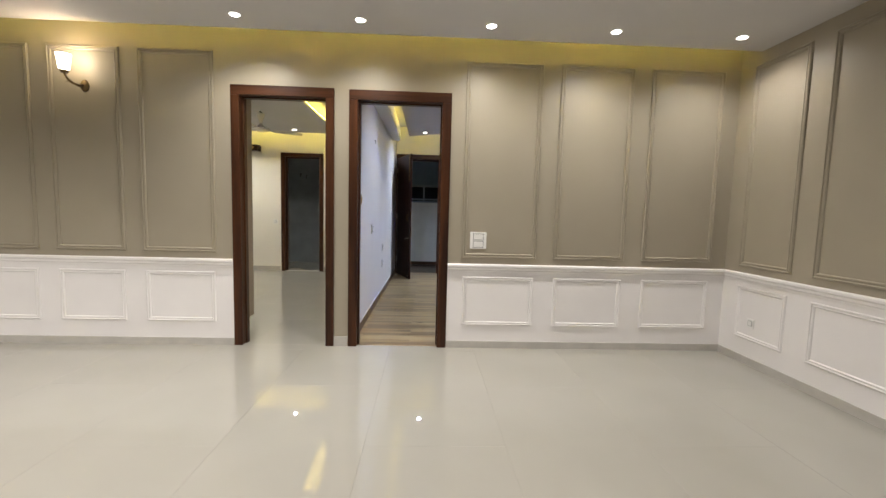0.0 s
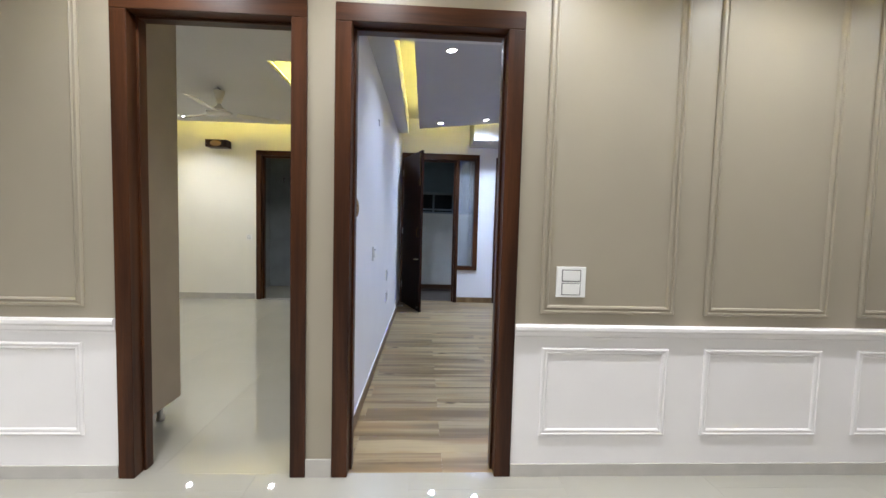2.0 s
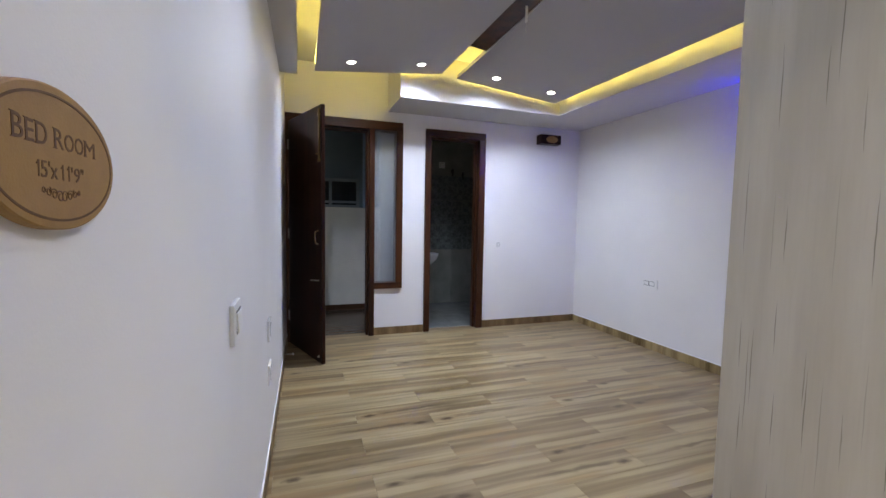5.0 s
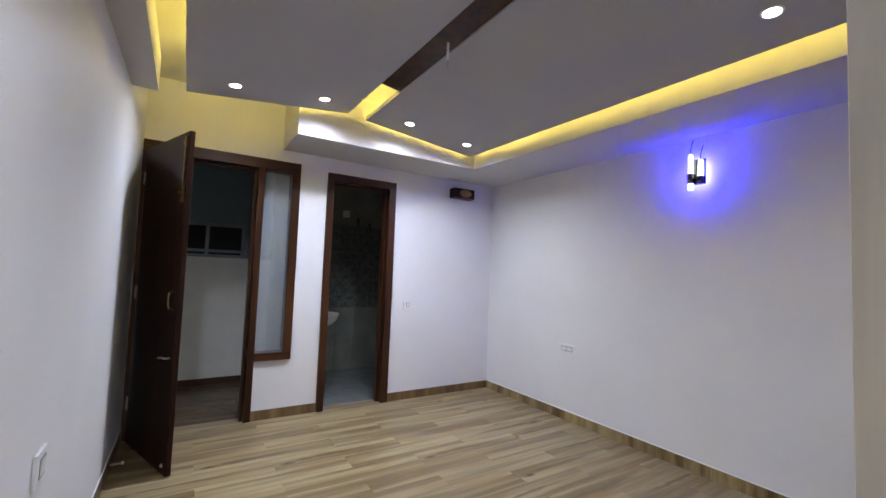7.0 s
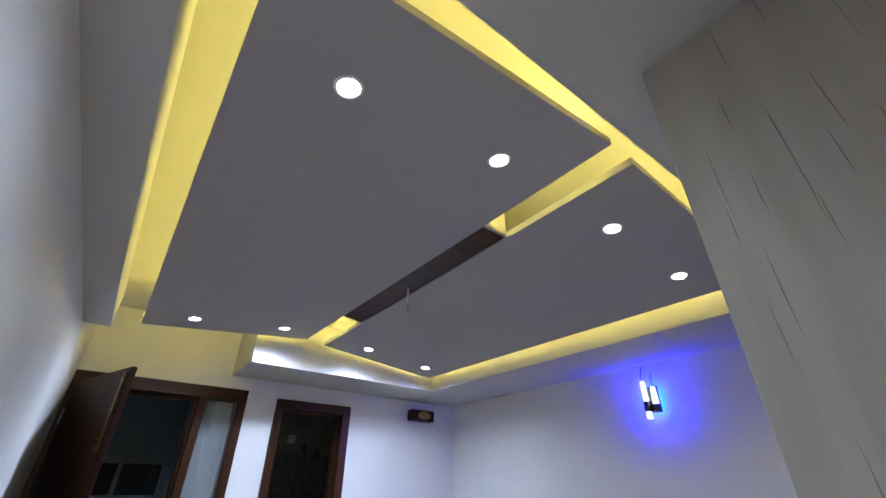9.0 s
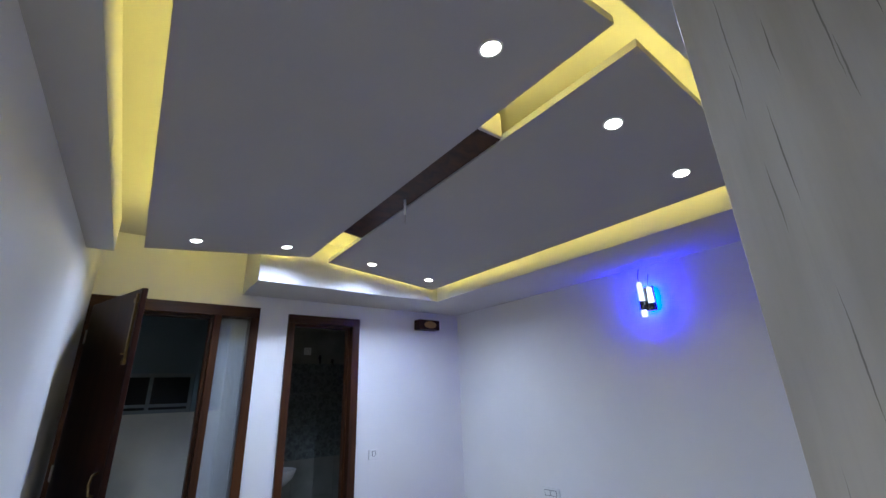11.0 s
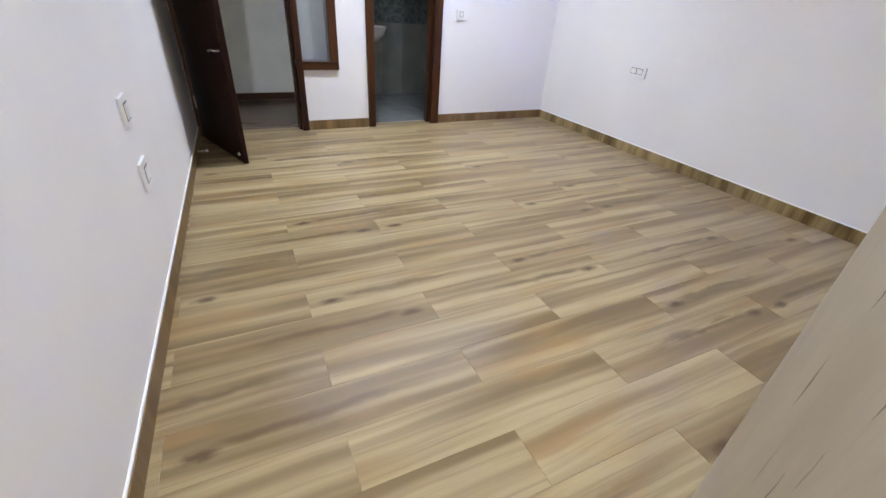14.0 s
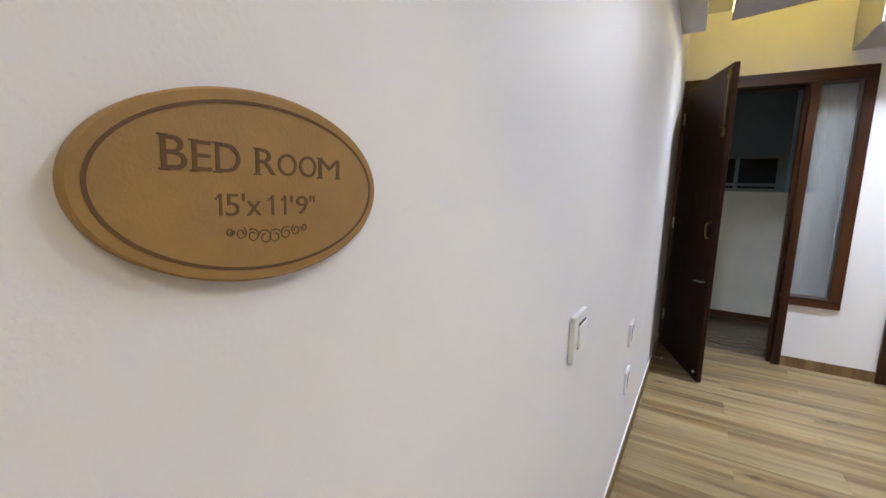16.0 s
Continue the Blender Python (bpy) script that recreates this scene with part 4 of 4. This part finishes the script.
for txt, y0, y1, z0, z1 in (("1", 4.0500, 4.0545, 1.3355, 1.3475), ("5", 4.0565, 4.0645, 1.3352, 1.3475), ("'", 4.0662, 4.0680, 1.3435, 1.3478), ("x", 4.0690, 4.0785, 1.3350, 1.3435), ("1", 4.0825, 4.0870, 1.3350, 1.3470), ("1", 4.0915, 4.0960, 1.3350, 1.3470), ("'", 4.0992, 4.1010, 1.3425, 1.3468), ("9", 4.1038, 4.1128, 1.3350, 1.3468), ('"', 4.1145, 4.1188, 1.3428, 1.3470)):
    if txt == "1":
        part("flag", tube([sm @ Vector((y1 - SIGN_Y - 0.0008, z1 - SIGN_Z - 0.0006, 0.0087)), sm @ Vector((y1 - SIGN_Y - 0.0036, z1 - SIGN_Z - 0.0030, 0.0087))], 0.0005, 6), M_MDFDARK, sign)
    letters(txt, y0 + (0.0029 if txt == "1" else 0), y1, z0, z1, 0.0, "carved number")
for sx in (-1, 1):
    for k, (ox, r, up) in enumerate(((0.0035, 0.0050, -0.001), (0.0115, 0.0042, 0.0005), (0.0190, 0.0036, 0.0022), (0.0255, 0.0026, 0.0035))):
        pts = []
        for i in range(16):
            a = 2.5 * math.pi * i / 15 + k
            rr = r * (1 - 0.62 * i / 15)
            pts.append(sm @ Vector((4.084 - SIGN_Y + sx * (ox + rr * math.cos(a)), 1.3230 - SIGN_Z + up + rr * math.sin(a), 0.0087)))
        part("scroll", tube(pts, 0.0004, 6), M_MDFDARK, sign, "carved scroll ornament")


# ---- wooden wall boxes with an oval ----
def wall_box(x0, x1, z0, z1, yw, depth, slant, label):
    base = thing("wall_box", ((x0 + x1) / 2, yw, z0), label, "wall lamp", "wooden wall boxes")
    bm = box(x0, x1, yw - depth, yw, z0, z1, 0.002)
    part("case", bm, M_LEAF, base)
    cx = (x0 + x1) / 2 + slant
    m = facing("-y", (cx, yw - depth, (z0 + z1) / 2))
    part("oval_cover", ellipse_plate(0.078, 0.036, 0, 0.004, 0.001, m, 40), M_MDF, base, "light brown oval cover")
    part("rim", ellipse_ring(0.083, 0.041, 0.007, 0, 0.006, m, 40), M_MDF, base, "thin oval rim")
    return base


wall_box(2.315, 2.60, 2.280, 2.393, FAR_Y, 0.11, 0.01, "dark wooden wall box with an oval cover")
wall_box(-3.60, -3.29, 2.345, 2.455, FAR_Y, 0.17, 0.0, "dark wooden wall box with a pale oval cover")

# ---- blue wall lamp ----
lamp = thing("wall_lamp", (RIGHT_X, 5.80, 2.2), "twin acrylic tube wall lamp glowing white and blue", "wall lamp")
part("back_plate", box(RIGHT_X - 0.010, RIGHT_X, 5.765, 5.84, 2.14, 2.29, 0.003), M_STEELDARK, lamp, "dark metal back plate")
part("front_plate", box(2.902, 2.914, 5.738, 5.862, 2.122, 2.312, 0.002), M_STEELDARK, lamp, "dark metal front plate")
part("blue_diffuser", box(2.917, 2.929, 5.750, 5.850, 2.134, 2.300, 0.002), G_BLUE, lamp, "blue backlight panel")
for ty, tz, tx, length in ((5.835, 2.082, 2.885, 0.275), (5.765, 2.170, 2.888, 0.135)):
    m = Matrix.Translation((tx, ty, tz))
    part("tube", lathe([(0.0, 0.0), (0.017, 0.0), (0.021, 0.006), (0.021, 0.06), (0.019, 0.065), (0.018, length - 0.01), (0.012, length), (0.0, length)], 20, m), G_TUBE, lamp, "glowing bubbled acrylic tube", True)
    part("band", lathe([(0.0215, 0.050), (0.0245, 0.052), (0.0245, 0.122), (0.0215, 0.124)], 20, m) if length > 0.2 else lathe([(0.0195, -0.05), (0.0225, -0.048), (0.0225, 0.008), (0.0195, 0.010)], 20, m), M_STEELDARK, lamp, "dark metal band", True)
    part("stem", tube([(tx, ty, tz + length), (tx, ty, tz + length + 0.04), (tx + 0.01, ty - 0.004, tz + length + 0.08), (tx + 0.02, ty - 0.008, tz + length + 0.11)], 0.003, 8), M_STEELDARK, lamp, "thin curved stem", True)
    part("arm", tube([(tx, ty, tz + 0.06), (RIGHT_X - 0.004, 5.80 + (ty - 5.8) * 0.6, tz + 0.06)], 0.005, 8), M_STEELDARK, lamp, "", True)

# ---- sconce in the hall ----
sc = thing("wall_sconce", (-2.945, HALL_Y, 2.24), "antique bronze wall sconce with a lit frosted glass shade", "wall lamp")
scx, scz = -2.945, 2.235
part("back_plate", lathe([(0.0, 0.022), (0.025, 0.020), (0.040, 0.012), (0.046, 0.0)], 24, facing("-y", (scx, HALL_Y, scz)) @ Matrix.Diagonal((0.8, 1.15, 1, 1))), M_BRONZE, sc, "oval bronze back plate", True)
arm = [(scx, HALL_Y - 0.015, scz), (scx - 0.012, HALL_Y - 0.05, scz - 0.015), (scx - 0.028, HALL_Y - 0.09, scz - 0.005), (scx - 0.042, HALL_Y - 0.12, scz + 0.02), (scx - 0.050, HALL_Y - 0.135, scz + 0.045), (scx - 0.052, HALL_Y - 0.138, scz + 0.066)]
part("arm", tube(arm, 0.010, 12, 0.75), M_BRONZE, sc, "curved bronze arm", True)
part("leaf_scroll", tube([(scx - 0.012, HALL_Y - 0.06, scz - 0.015), (scx - 0.04, HALL_Y - 0.08, scz - 0.005), (scx - 0.065, HALL_Y - 0.09, scz + 0.012), (scx - 0.080, HALL_Y - 0.09, scz + 0.002)], 0.007, 10, 0.4), M_BRONZE, sc, "small bronze scroll", True)
sx0, sy0, sz0 = scx - 0.052, HALL_Y - 0.138, scz + 0.060
part("cup", lathe([(0.0, 0.0), (0.020, 0.0), (0.030, 0.014), (0.032, 0.022), (0.0, 0.022)], 20, Matrix.Translation((sx0, sy0, sz0))), M_BRONZE, sc, "bronze cup", True)
part("shade", lathe([(0.026, 0.020), (0.040, 0.035), (0.046, 0.07), (0.050, 0.11), (0.060, 0.155), (0.056, 0.152), (0.046, 0.11), (0.042, 0.07), (0.036, 0.038), (0.0, 0.03)], 28, Matrix.Translation((sx0, sy0, sz0)) @ Matrix.Diagonal((0.86, 0.86, 0.95, 1))), G_SCONCE, sc, "glowing frosted glass shade", True)

bulb = bpy.data.lights.new("sconce_bulb", "POINT")
bulb.energy, bulb.color, bulb.shadow_soft_size = 1.5, (1.0, 0.91, 0.78), 0.03
bulb_ob = new("sconce_bulb", bulb)
bulb_ob.matrix_basis = Matrix.Translation((sx0, sy0, sz0 + 0.17))

# ---- hook in the ceiling slot, door stop ----
hk = thing("fan_hook", (0.886, 6.15, 2.68), "bare white fan rod hanging from the ceiling slot", "hook")
part("rod", cylinder(0.008, 0.008, 2.60, 2.70, 10, Matrix.Translation((0.886, 6.15, 0))), M_PLASTIC, hk, "", True)
part("wire", tube([(0.886, 6.15, 2.605), (0.889, 6.152, 2.58), (0.882, 6.148, 2.555), (0.888, 6.15, 2.535)], 0.003, 8), M_STEEL, hk, "thin hanging wire", True)
ds = thing("door_stop", (left_x(7.72) + 0.012, 7.72, 0.045), "small steel door stop on the skirting", "door stop")
part("stem", tube([(left_x(7.72) + 0.010, 7.72, 0.045), (left_x(7.72) + 0.075, 7.72, 0.045)], 0.007, 10), M_STEEL, ds, "", True)
part("buffer", cylinder(0.011, 0.011, 0, 0.014, 12, Matrix.Translation((left_x(7.72) + 0.072, 7.72, 0.045)) @ Matrix.Rotation(math.pi / 2, 4, "Y")), M_PLASTIC, ds, "white rubber tip", True)
wr = thing("wire_stub", (left_x(5.12), 5.12, 2.085), "short dark wire end sticking out of the wall", "wire")
part("wire", tube([(left_x(5.12) - 0.002, 5.12, 2.105), (left_x(5.12) + 0.012, 5.12, 2.11), (left_x(5.12) + 0.014, 5.112, 2.06)], 0.0025, 8), M_SLIT, wr, "", True)

# ---- bathroom details ----
back = bpy.data.objects["wall_bathroom_back"]
TW = 0.30
for iz, (z0, z1) in enumerate(((0.0, 0.42), (0.424, 0.848), (0.852, 1.238), (1.242, 1.622), (1.626, 2.005), (2.009, 2.42), (2.424, 2.59))):
    for ix in range(6):
        x0 = BX0 + ix * TW * 0.9
        x1 = min(BX1, x0 + TW * 0.9 - 0.003)
        pat = iz in (2, 3, 4)
        tile = part("tile", box(x0, x1, BY1 - 0.006, BY1 + 0.001, z0 + 0.001, z1, 0.0008), M_BATHPAT if pat else M_BATH, back)
        if pat:
            for a in range(3):
                for b in range(4):
                    cx, cz = x0 + (a + 0.5) * 0.09, z0 + (b + 0.5) * 0.095
                    if (a + b + ix) % 2 == 0 and cx < BX1 - 0.02:
                        part("motif", lathe([(0.0, 0.0012), (0.026, 0.0010), (0.030, 0.0)], 8, facing("-y", (cx, BY1 - 0.006, cz))), M_BATHMOTIF, tile)
bfl = bpy.data.objects["floor_bathroom"]
for ix in range(5):
    for iy in range(5):
        part("tile", box(BX0 + ix * 0.32, BX0 + ix * 0.32 + 0.317, FAR_Y + 0.14 + iy * 0.3, FAR_Y + 0.14 + iy * 0.3 + 0.297, -0.01, 0.0, 0.001), M_BATHFLOOR, bfl)
basin = thing("wash_basin", (1.135, 9.3, 0), "white ceramic pedestal wash basin", "wash basin")
part("pedestal", lathe([(0.10, 0.0), (0.085, 0.04), (0.06, 0.25), (0.06, 0.5), (0.085, 0.66), (0.09, 0.70)], 24, Matrix.Translation((1.135, 9.3, 0))), M_CERAMIC, basin, "", True)
part("bowl", lathe([(0.07, 0.68), (0.15, 0.70), (0.21, 0.76), (0.235, 0.83), (0.235, 0.845), (0.215, 0.845), (0.17, 0.78), (0.05, 0.74), (0.0, 0.738)], 32, Matrix.Translation((1.135, 9.3, 0)) @ Matrix.Diagonal((1.0, 0.9, 1, 1))), M_CERAMIC, basin, "", True)
plate("wall_socket", "small white socket plate on the bathroom tiles", facing("-y", (1.595, BY1 - 0.006, 2.167)), 0.095, 0.095, [(0, 0, 0.045, 0.045, "socket")], category="socket")
for hx, hz in ((1.76, 2.075), (1.937, 2.03)):
    tp = thing("wall_tap", (hx, BY1, hz), "small dark angle tap on the bathroom wall", "tap")
    part("body", tube([(hx, BY1 - 0.007, hz), (hx, BY1 - 0.05, hz), (hx, BY1 - 0.06, hz - 0.03), (hx, BY1 - 0.06, hz - 0.07)], 0.014, 10), M_STEELDARK, tp, "", True)
    part("knob", cylinder(0.018, 0.014, 0, 0.03, 12, Matrix.Translation((hx, BY1 - 0.045, hz + 0.01))), M_STEELDARK, tp, "", True)

# ---- balcony window ----
bw = thing("window_1", (0, LY1, 1.47), "grey aluminium sliding window with dark panes", "window", kind="structure")
WX0, WX1, WZ0, WZ1 = -0.75, 0.305, 1.47, 1.87
part("window_frame", boxes((WX0, WX1, LY1 + 0.02, LY1 + 0.08, WZ0, WZ0 + 0.035), (WX0, WX1, LY1 + 0.02, LY1 + 0.08, WZ1 - 0.035, WZ1), (WX0, WX0 + 0.035, LY1 + 0.02, LY1 + 0.08, WZ0 + 0.035, WZ1 - 0.035), (WX1 - 0.035, WX1, LY1 + 0.02, LY1 + 0.08, WZ0 + 0.035, WZ1 - 0.035)), M_ALU, bw)
for x in (-0.42, -0.092):
    part("sash_stile", box(x - 0.018, x + 0.018, LY1 + 0.015, LY1 + 0.06, WZ0 + 0.035, WZ1 - 0.035, 0.002), M_ALU, bw)
part("sash_rail", box(WX0 + 0.035, WX1 - 0.035, LY1 + 0.022, LY1 + 0.055, 1.53, 1.562, 0.002), M_ALU, bw)
for x0, x1 in ((-0.715, -0.438), (-0.402, -0.110), (-0.074, 0.270)):
    part("pane", box(x0, x1, LY1 + 0.048, LY1 + 0.052, WZ0 + 0.035, WZ1 - 0.035), M_DARKGLASS, bw, "dark window glass")
structure("wall_balcony_upper", boxes((-1.6, 0.60, LY1 - 0.02, LY1 + 0.02, WZ1, 2.75), (WX1, 0.60, LY1 - 0.02, LY1 + 0.02, 1.472, WZ1)), M_GREYWALL, "blue-grey panel above the balcony window")
# strip added for the bluish lit edge of the side wall
structure("trim_balcony_lit_edge", box(0.350, 0.425, LY1 - 0.05, LY1 - 0.02, 1.472, 2.75, 0.004), M_BLUELIT, "narrow wall edge beside the balcony window, bluish light put into its colour", "trim")

# ---- other bedroom: fan, lights, doorway ----
door_frame("door_5", (-2.905, -2.08, -2.83, -2.15, 2.34, 2.265), 8.272, 8.42, "dark mahogany bathroom door frame")
structure("wall_bathroom2", boxes((-3.2, -1.8, 9.7, 9.8, 0, 2.7), (-3.3, -3.2, FAR_Y + 0.13, 9.8, 0, 2.7), (-1.8, -1.7, FAR_Y + 0.13, 9.8, 0, 2.7)), M_BATH2, "grey tiled bathroom walls")
structure("floor_bathroom2", box(-3.3, -1.7, FAR_Y + 0.13, 9.8, -0.1, -0.003), M_TILE, "pale bathroom tile floor", "floor")
structure("ceiling_bathroom2", box(-3.3, -1.7, FAR_Y + 0.13, 9.8, 2.6, 2.7), M_CEIL, "plain bathroom ceiling", "ceiling")
for hx, hz in ((-2.93, 2.05), (-2.80, 2.02)):
    tp = thing("wall_tap", (hx, 9.7, hz), "small dark angle tap on the bathroom wall", "tap")
    part("body", tube([(hx, 9.70, hz), (hx, 9.65, hz), (hx, 9.64, hz - 0.03), (hx, 9.64, hz - 0.07)], 0.014, 10), M_STEELDARK, tp, "", True)
# the pair at y = 5.0 is unseen, added to light the room
for x, y in ((-3.616, 7.64), (-2.428, 7.60), (-3.616, 5.0), (-2.428, 5.0)):
    downlight(x, y, 2.66, 0, R1_WATTS, "other bedroom downlights", IVORY)
led_strip(R1_LEFT + 0.3, R1_RIGHT - 0.1, 7.84, 7.86, 2.705, "warm yellow cove light strip in the other bedroom")
led_strip(R1_LEFT + 0.27, R1_LEFT + 0.29, 4.4, 7.80, 2.705, "warm yellow cove light strip in the other bedroom")
led_strip(-1.73, -1.715, 5.50, 7.9, 2.705, "warm yellow cove light strip in the other bedroom", G_SLOT)
fx, fy = -2.49, 6.25
fan = thing("ceiling_fan", (fx, fy, 2.66), "ivory ceiling fan with three blades and chrome trim", "ceiling fan")
fm = Matrix.Translation((fx, fy, 0))
part("canopy", lathe([(0.0, 2.622), (0.052, 2.622), (0.056, 2.612), (0.046, 2.575), (0.028, 2.525), (0.022, 2.490), (0.0, 2.488)], 24, fm), M_FAN, fan, "ivory cone-shaped canopy", True)
part("hook_bolt", tube([(fx - 0.01, fy, 2.66), (fx - 0.004, fy, 2.645), (fx + 0.012, fy, 2.640), (fx + 0.004, fy, 2.620)], 0.010, 10), M_SLIT, fan, "black hook bolt in the ceiling", True)
part("rod", cylinder(0.012, 0.012, 2.44, 2.50, 14, fm), M_FAN, fan, "", True)
part("motor", lathe([(0.014, 2.485), (0.030, 2.460), (0.060, 2.432), (0.115, 2.412), (0.128, 2.398), (0.118, 2.382), (0.07, 2.370), (0.0, 2.366)], 32, fm), M_FAN, fan, "", True)
part("trim_ring", lathe([(0.124, 2.405), (0.131, 2.400), (0.127, 2.392), (0.120, 2.397)], 32, fm), M_CHROME, fan, "chrome ring", True)
for k in range(3):
    a = radians(-88 + 120 * k)
    r = fm @ Matrix.Rotation(a, 4, "Z")
    bm = box(0.17, 0.60, -0.050, 0.050, 2.388, 2.394, 0.002)
    bmesh.ops.rotate(bm, verts=bm.verts[:], cent=(0.4, 0, 2.391), matrix=Matrix.Rotation(-0.20, 3, "X"))
    bm.transform(r)
    blade = part("blade", bm, M_FAN, fan)
    bm = tube([(0.10, 0.0, 2.408), (0.14, 0.012, 2.418), (0.18, 0.008, 2.402), (0.22, -0.006, 2.400), (0.27, 0.0, 2.402)], 0.012, 10, 0.7)
    bmesh.ops.scale(bm, vec=(1.0, 2.2, 1.0), verts=bm.verts[:])
    bm.transform(r)
    part("bracket", bm, M_CHROME, blade, "wavy chrome blade bracket", True)

# wardrobe of the other bedroom, its carcass and feet
part("carcass", box(-3.4, -1.878, NEAR_Y + 0.002, 4.365, 0.10, 2.55), M_WARD1, ward1)
for x in (-3.3, -2.6, -1.91):
    for y in (3.95, 4.25):
        part("foot", lathe([(0.022, 0.0), (0.024, 0.01), (0.018, 0.02), (0.018, 0.085), (0.026, 0.1)], 14, Matrix.Translation((x, y, 0))), M_STEEL, ward1, "short steel foot", True)


# ---- floor pieces ----
def pieces(name, parent, x0, x1, y0, y1, w, l, ox, oy, along, mat, gap, thick, top=0.0):
    """Brick-bond rectangles of l by w, long side along 'x' or 'y', joint lines passing through (ox, oy)."""
    cache = {}
    u0, u1, v0, v1 = (x0, x1, y0, y1) if along == "x" else (y0, y1, x0, x1)
    ou, ov = (ox, oy) if along == "x" else (oy, ox)
    r0, r1 = math.floor((v0 - ov) / w), math.ceil((v1 - ov) / w)
    for r in range(r0, r1):
        shift = ou + (l / 2 if r % 2 else 0)
        c0, c1 = math.floor((u0 - shift) / l), math.ceil((u1 - shift) / l)
        for c in range(c0, c1):
            a0, a1 = max(u0, shift + c * l) + gap / 2, min(u1, shift + (c + 1) * l) - gap / 2
            b0, b1 = max(v0, ov + r * w) + gap / 2, min(v1, ov + (r + 1) * w) - gap / 2
            if a1 - a0 < 0.02 or b1 - b0 < 0.02:
                continue
            su, sv = round(a1 - a0, 4), round(b1 - b0, 4)
            if (su, sv) not in cache:
                hx, hy = (su / 2, sv / 2) if along == "x" else (sv / 2, su / 2)
                bm = bmesh.new()
                lo = [(-hx, -hy), (hx, -hy), (hx, hy), (-hx, hy)]
                e = 0.0006
                low = [bm.verts.new((x, y, -thick)) for x, y in lo]
                mid = [bm.verts.new((x, y, -e)) for x, y in lo]
                top_v = [bm.verts.new((x - math.copysign(e, x), y - math.copysign(e, y), 0)) for x, y in lo]
                for p, q in ((low, mid), (mid, top_v)):
                    for i in range(4):
                        bm.faces.new((p[i], p[(i + 1) % 4], q[(i + 1) % 4], q[i]))
                bm.faces.new(top_v)
                me = bpy.data.meshes.new(name)
                bm.to_mesh(me)
                bm.free()
                me.materials.append(mat)
                cache[(su, sv)] = me
            ob = new(name, cache[(su, sv)])
            cu, cv = (a0 + a1) / 2, (b0 + b1) / 2
            ob.location = (cu, cv, top) if along == "x" else (cv, cu, top)
            ob.parent = parent


pieces("plank", floor_bed, LEFT_X - 0.045, RIGHT_X, 3.690, FAR_Y + 0.02, 0.1870, 0.956, -0.165, 5.180, "x", M_PLANK, 0.0005, 0.02)
pieces("tile", floor_hall, -6.0, HALL_X, -3.2, 3.690, 0.76, 1.52, 0.425, 2.793, "y", M_TILE, 0.0005, 0.02)
pieces("tile", floor_r1, R1_LEFT, R1_RIGHT - 0.012, 3.690, FAR_Y, 0.76, 1.52, -1.59, 4.569, "y", M_TILE, 0.0005, 0.02)
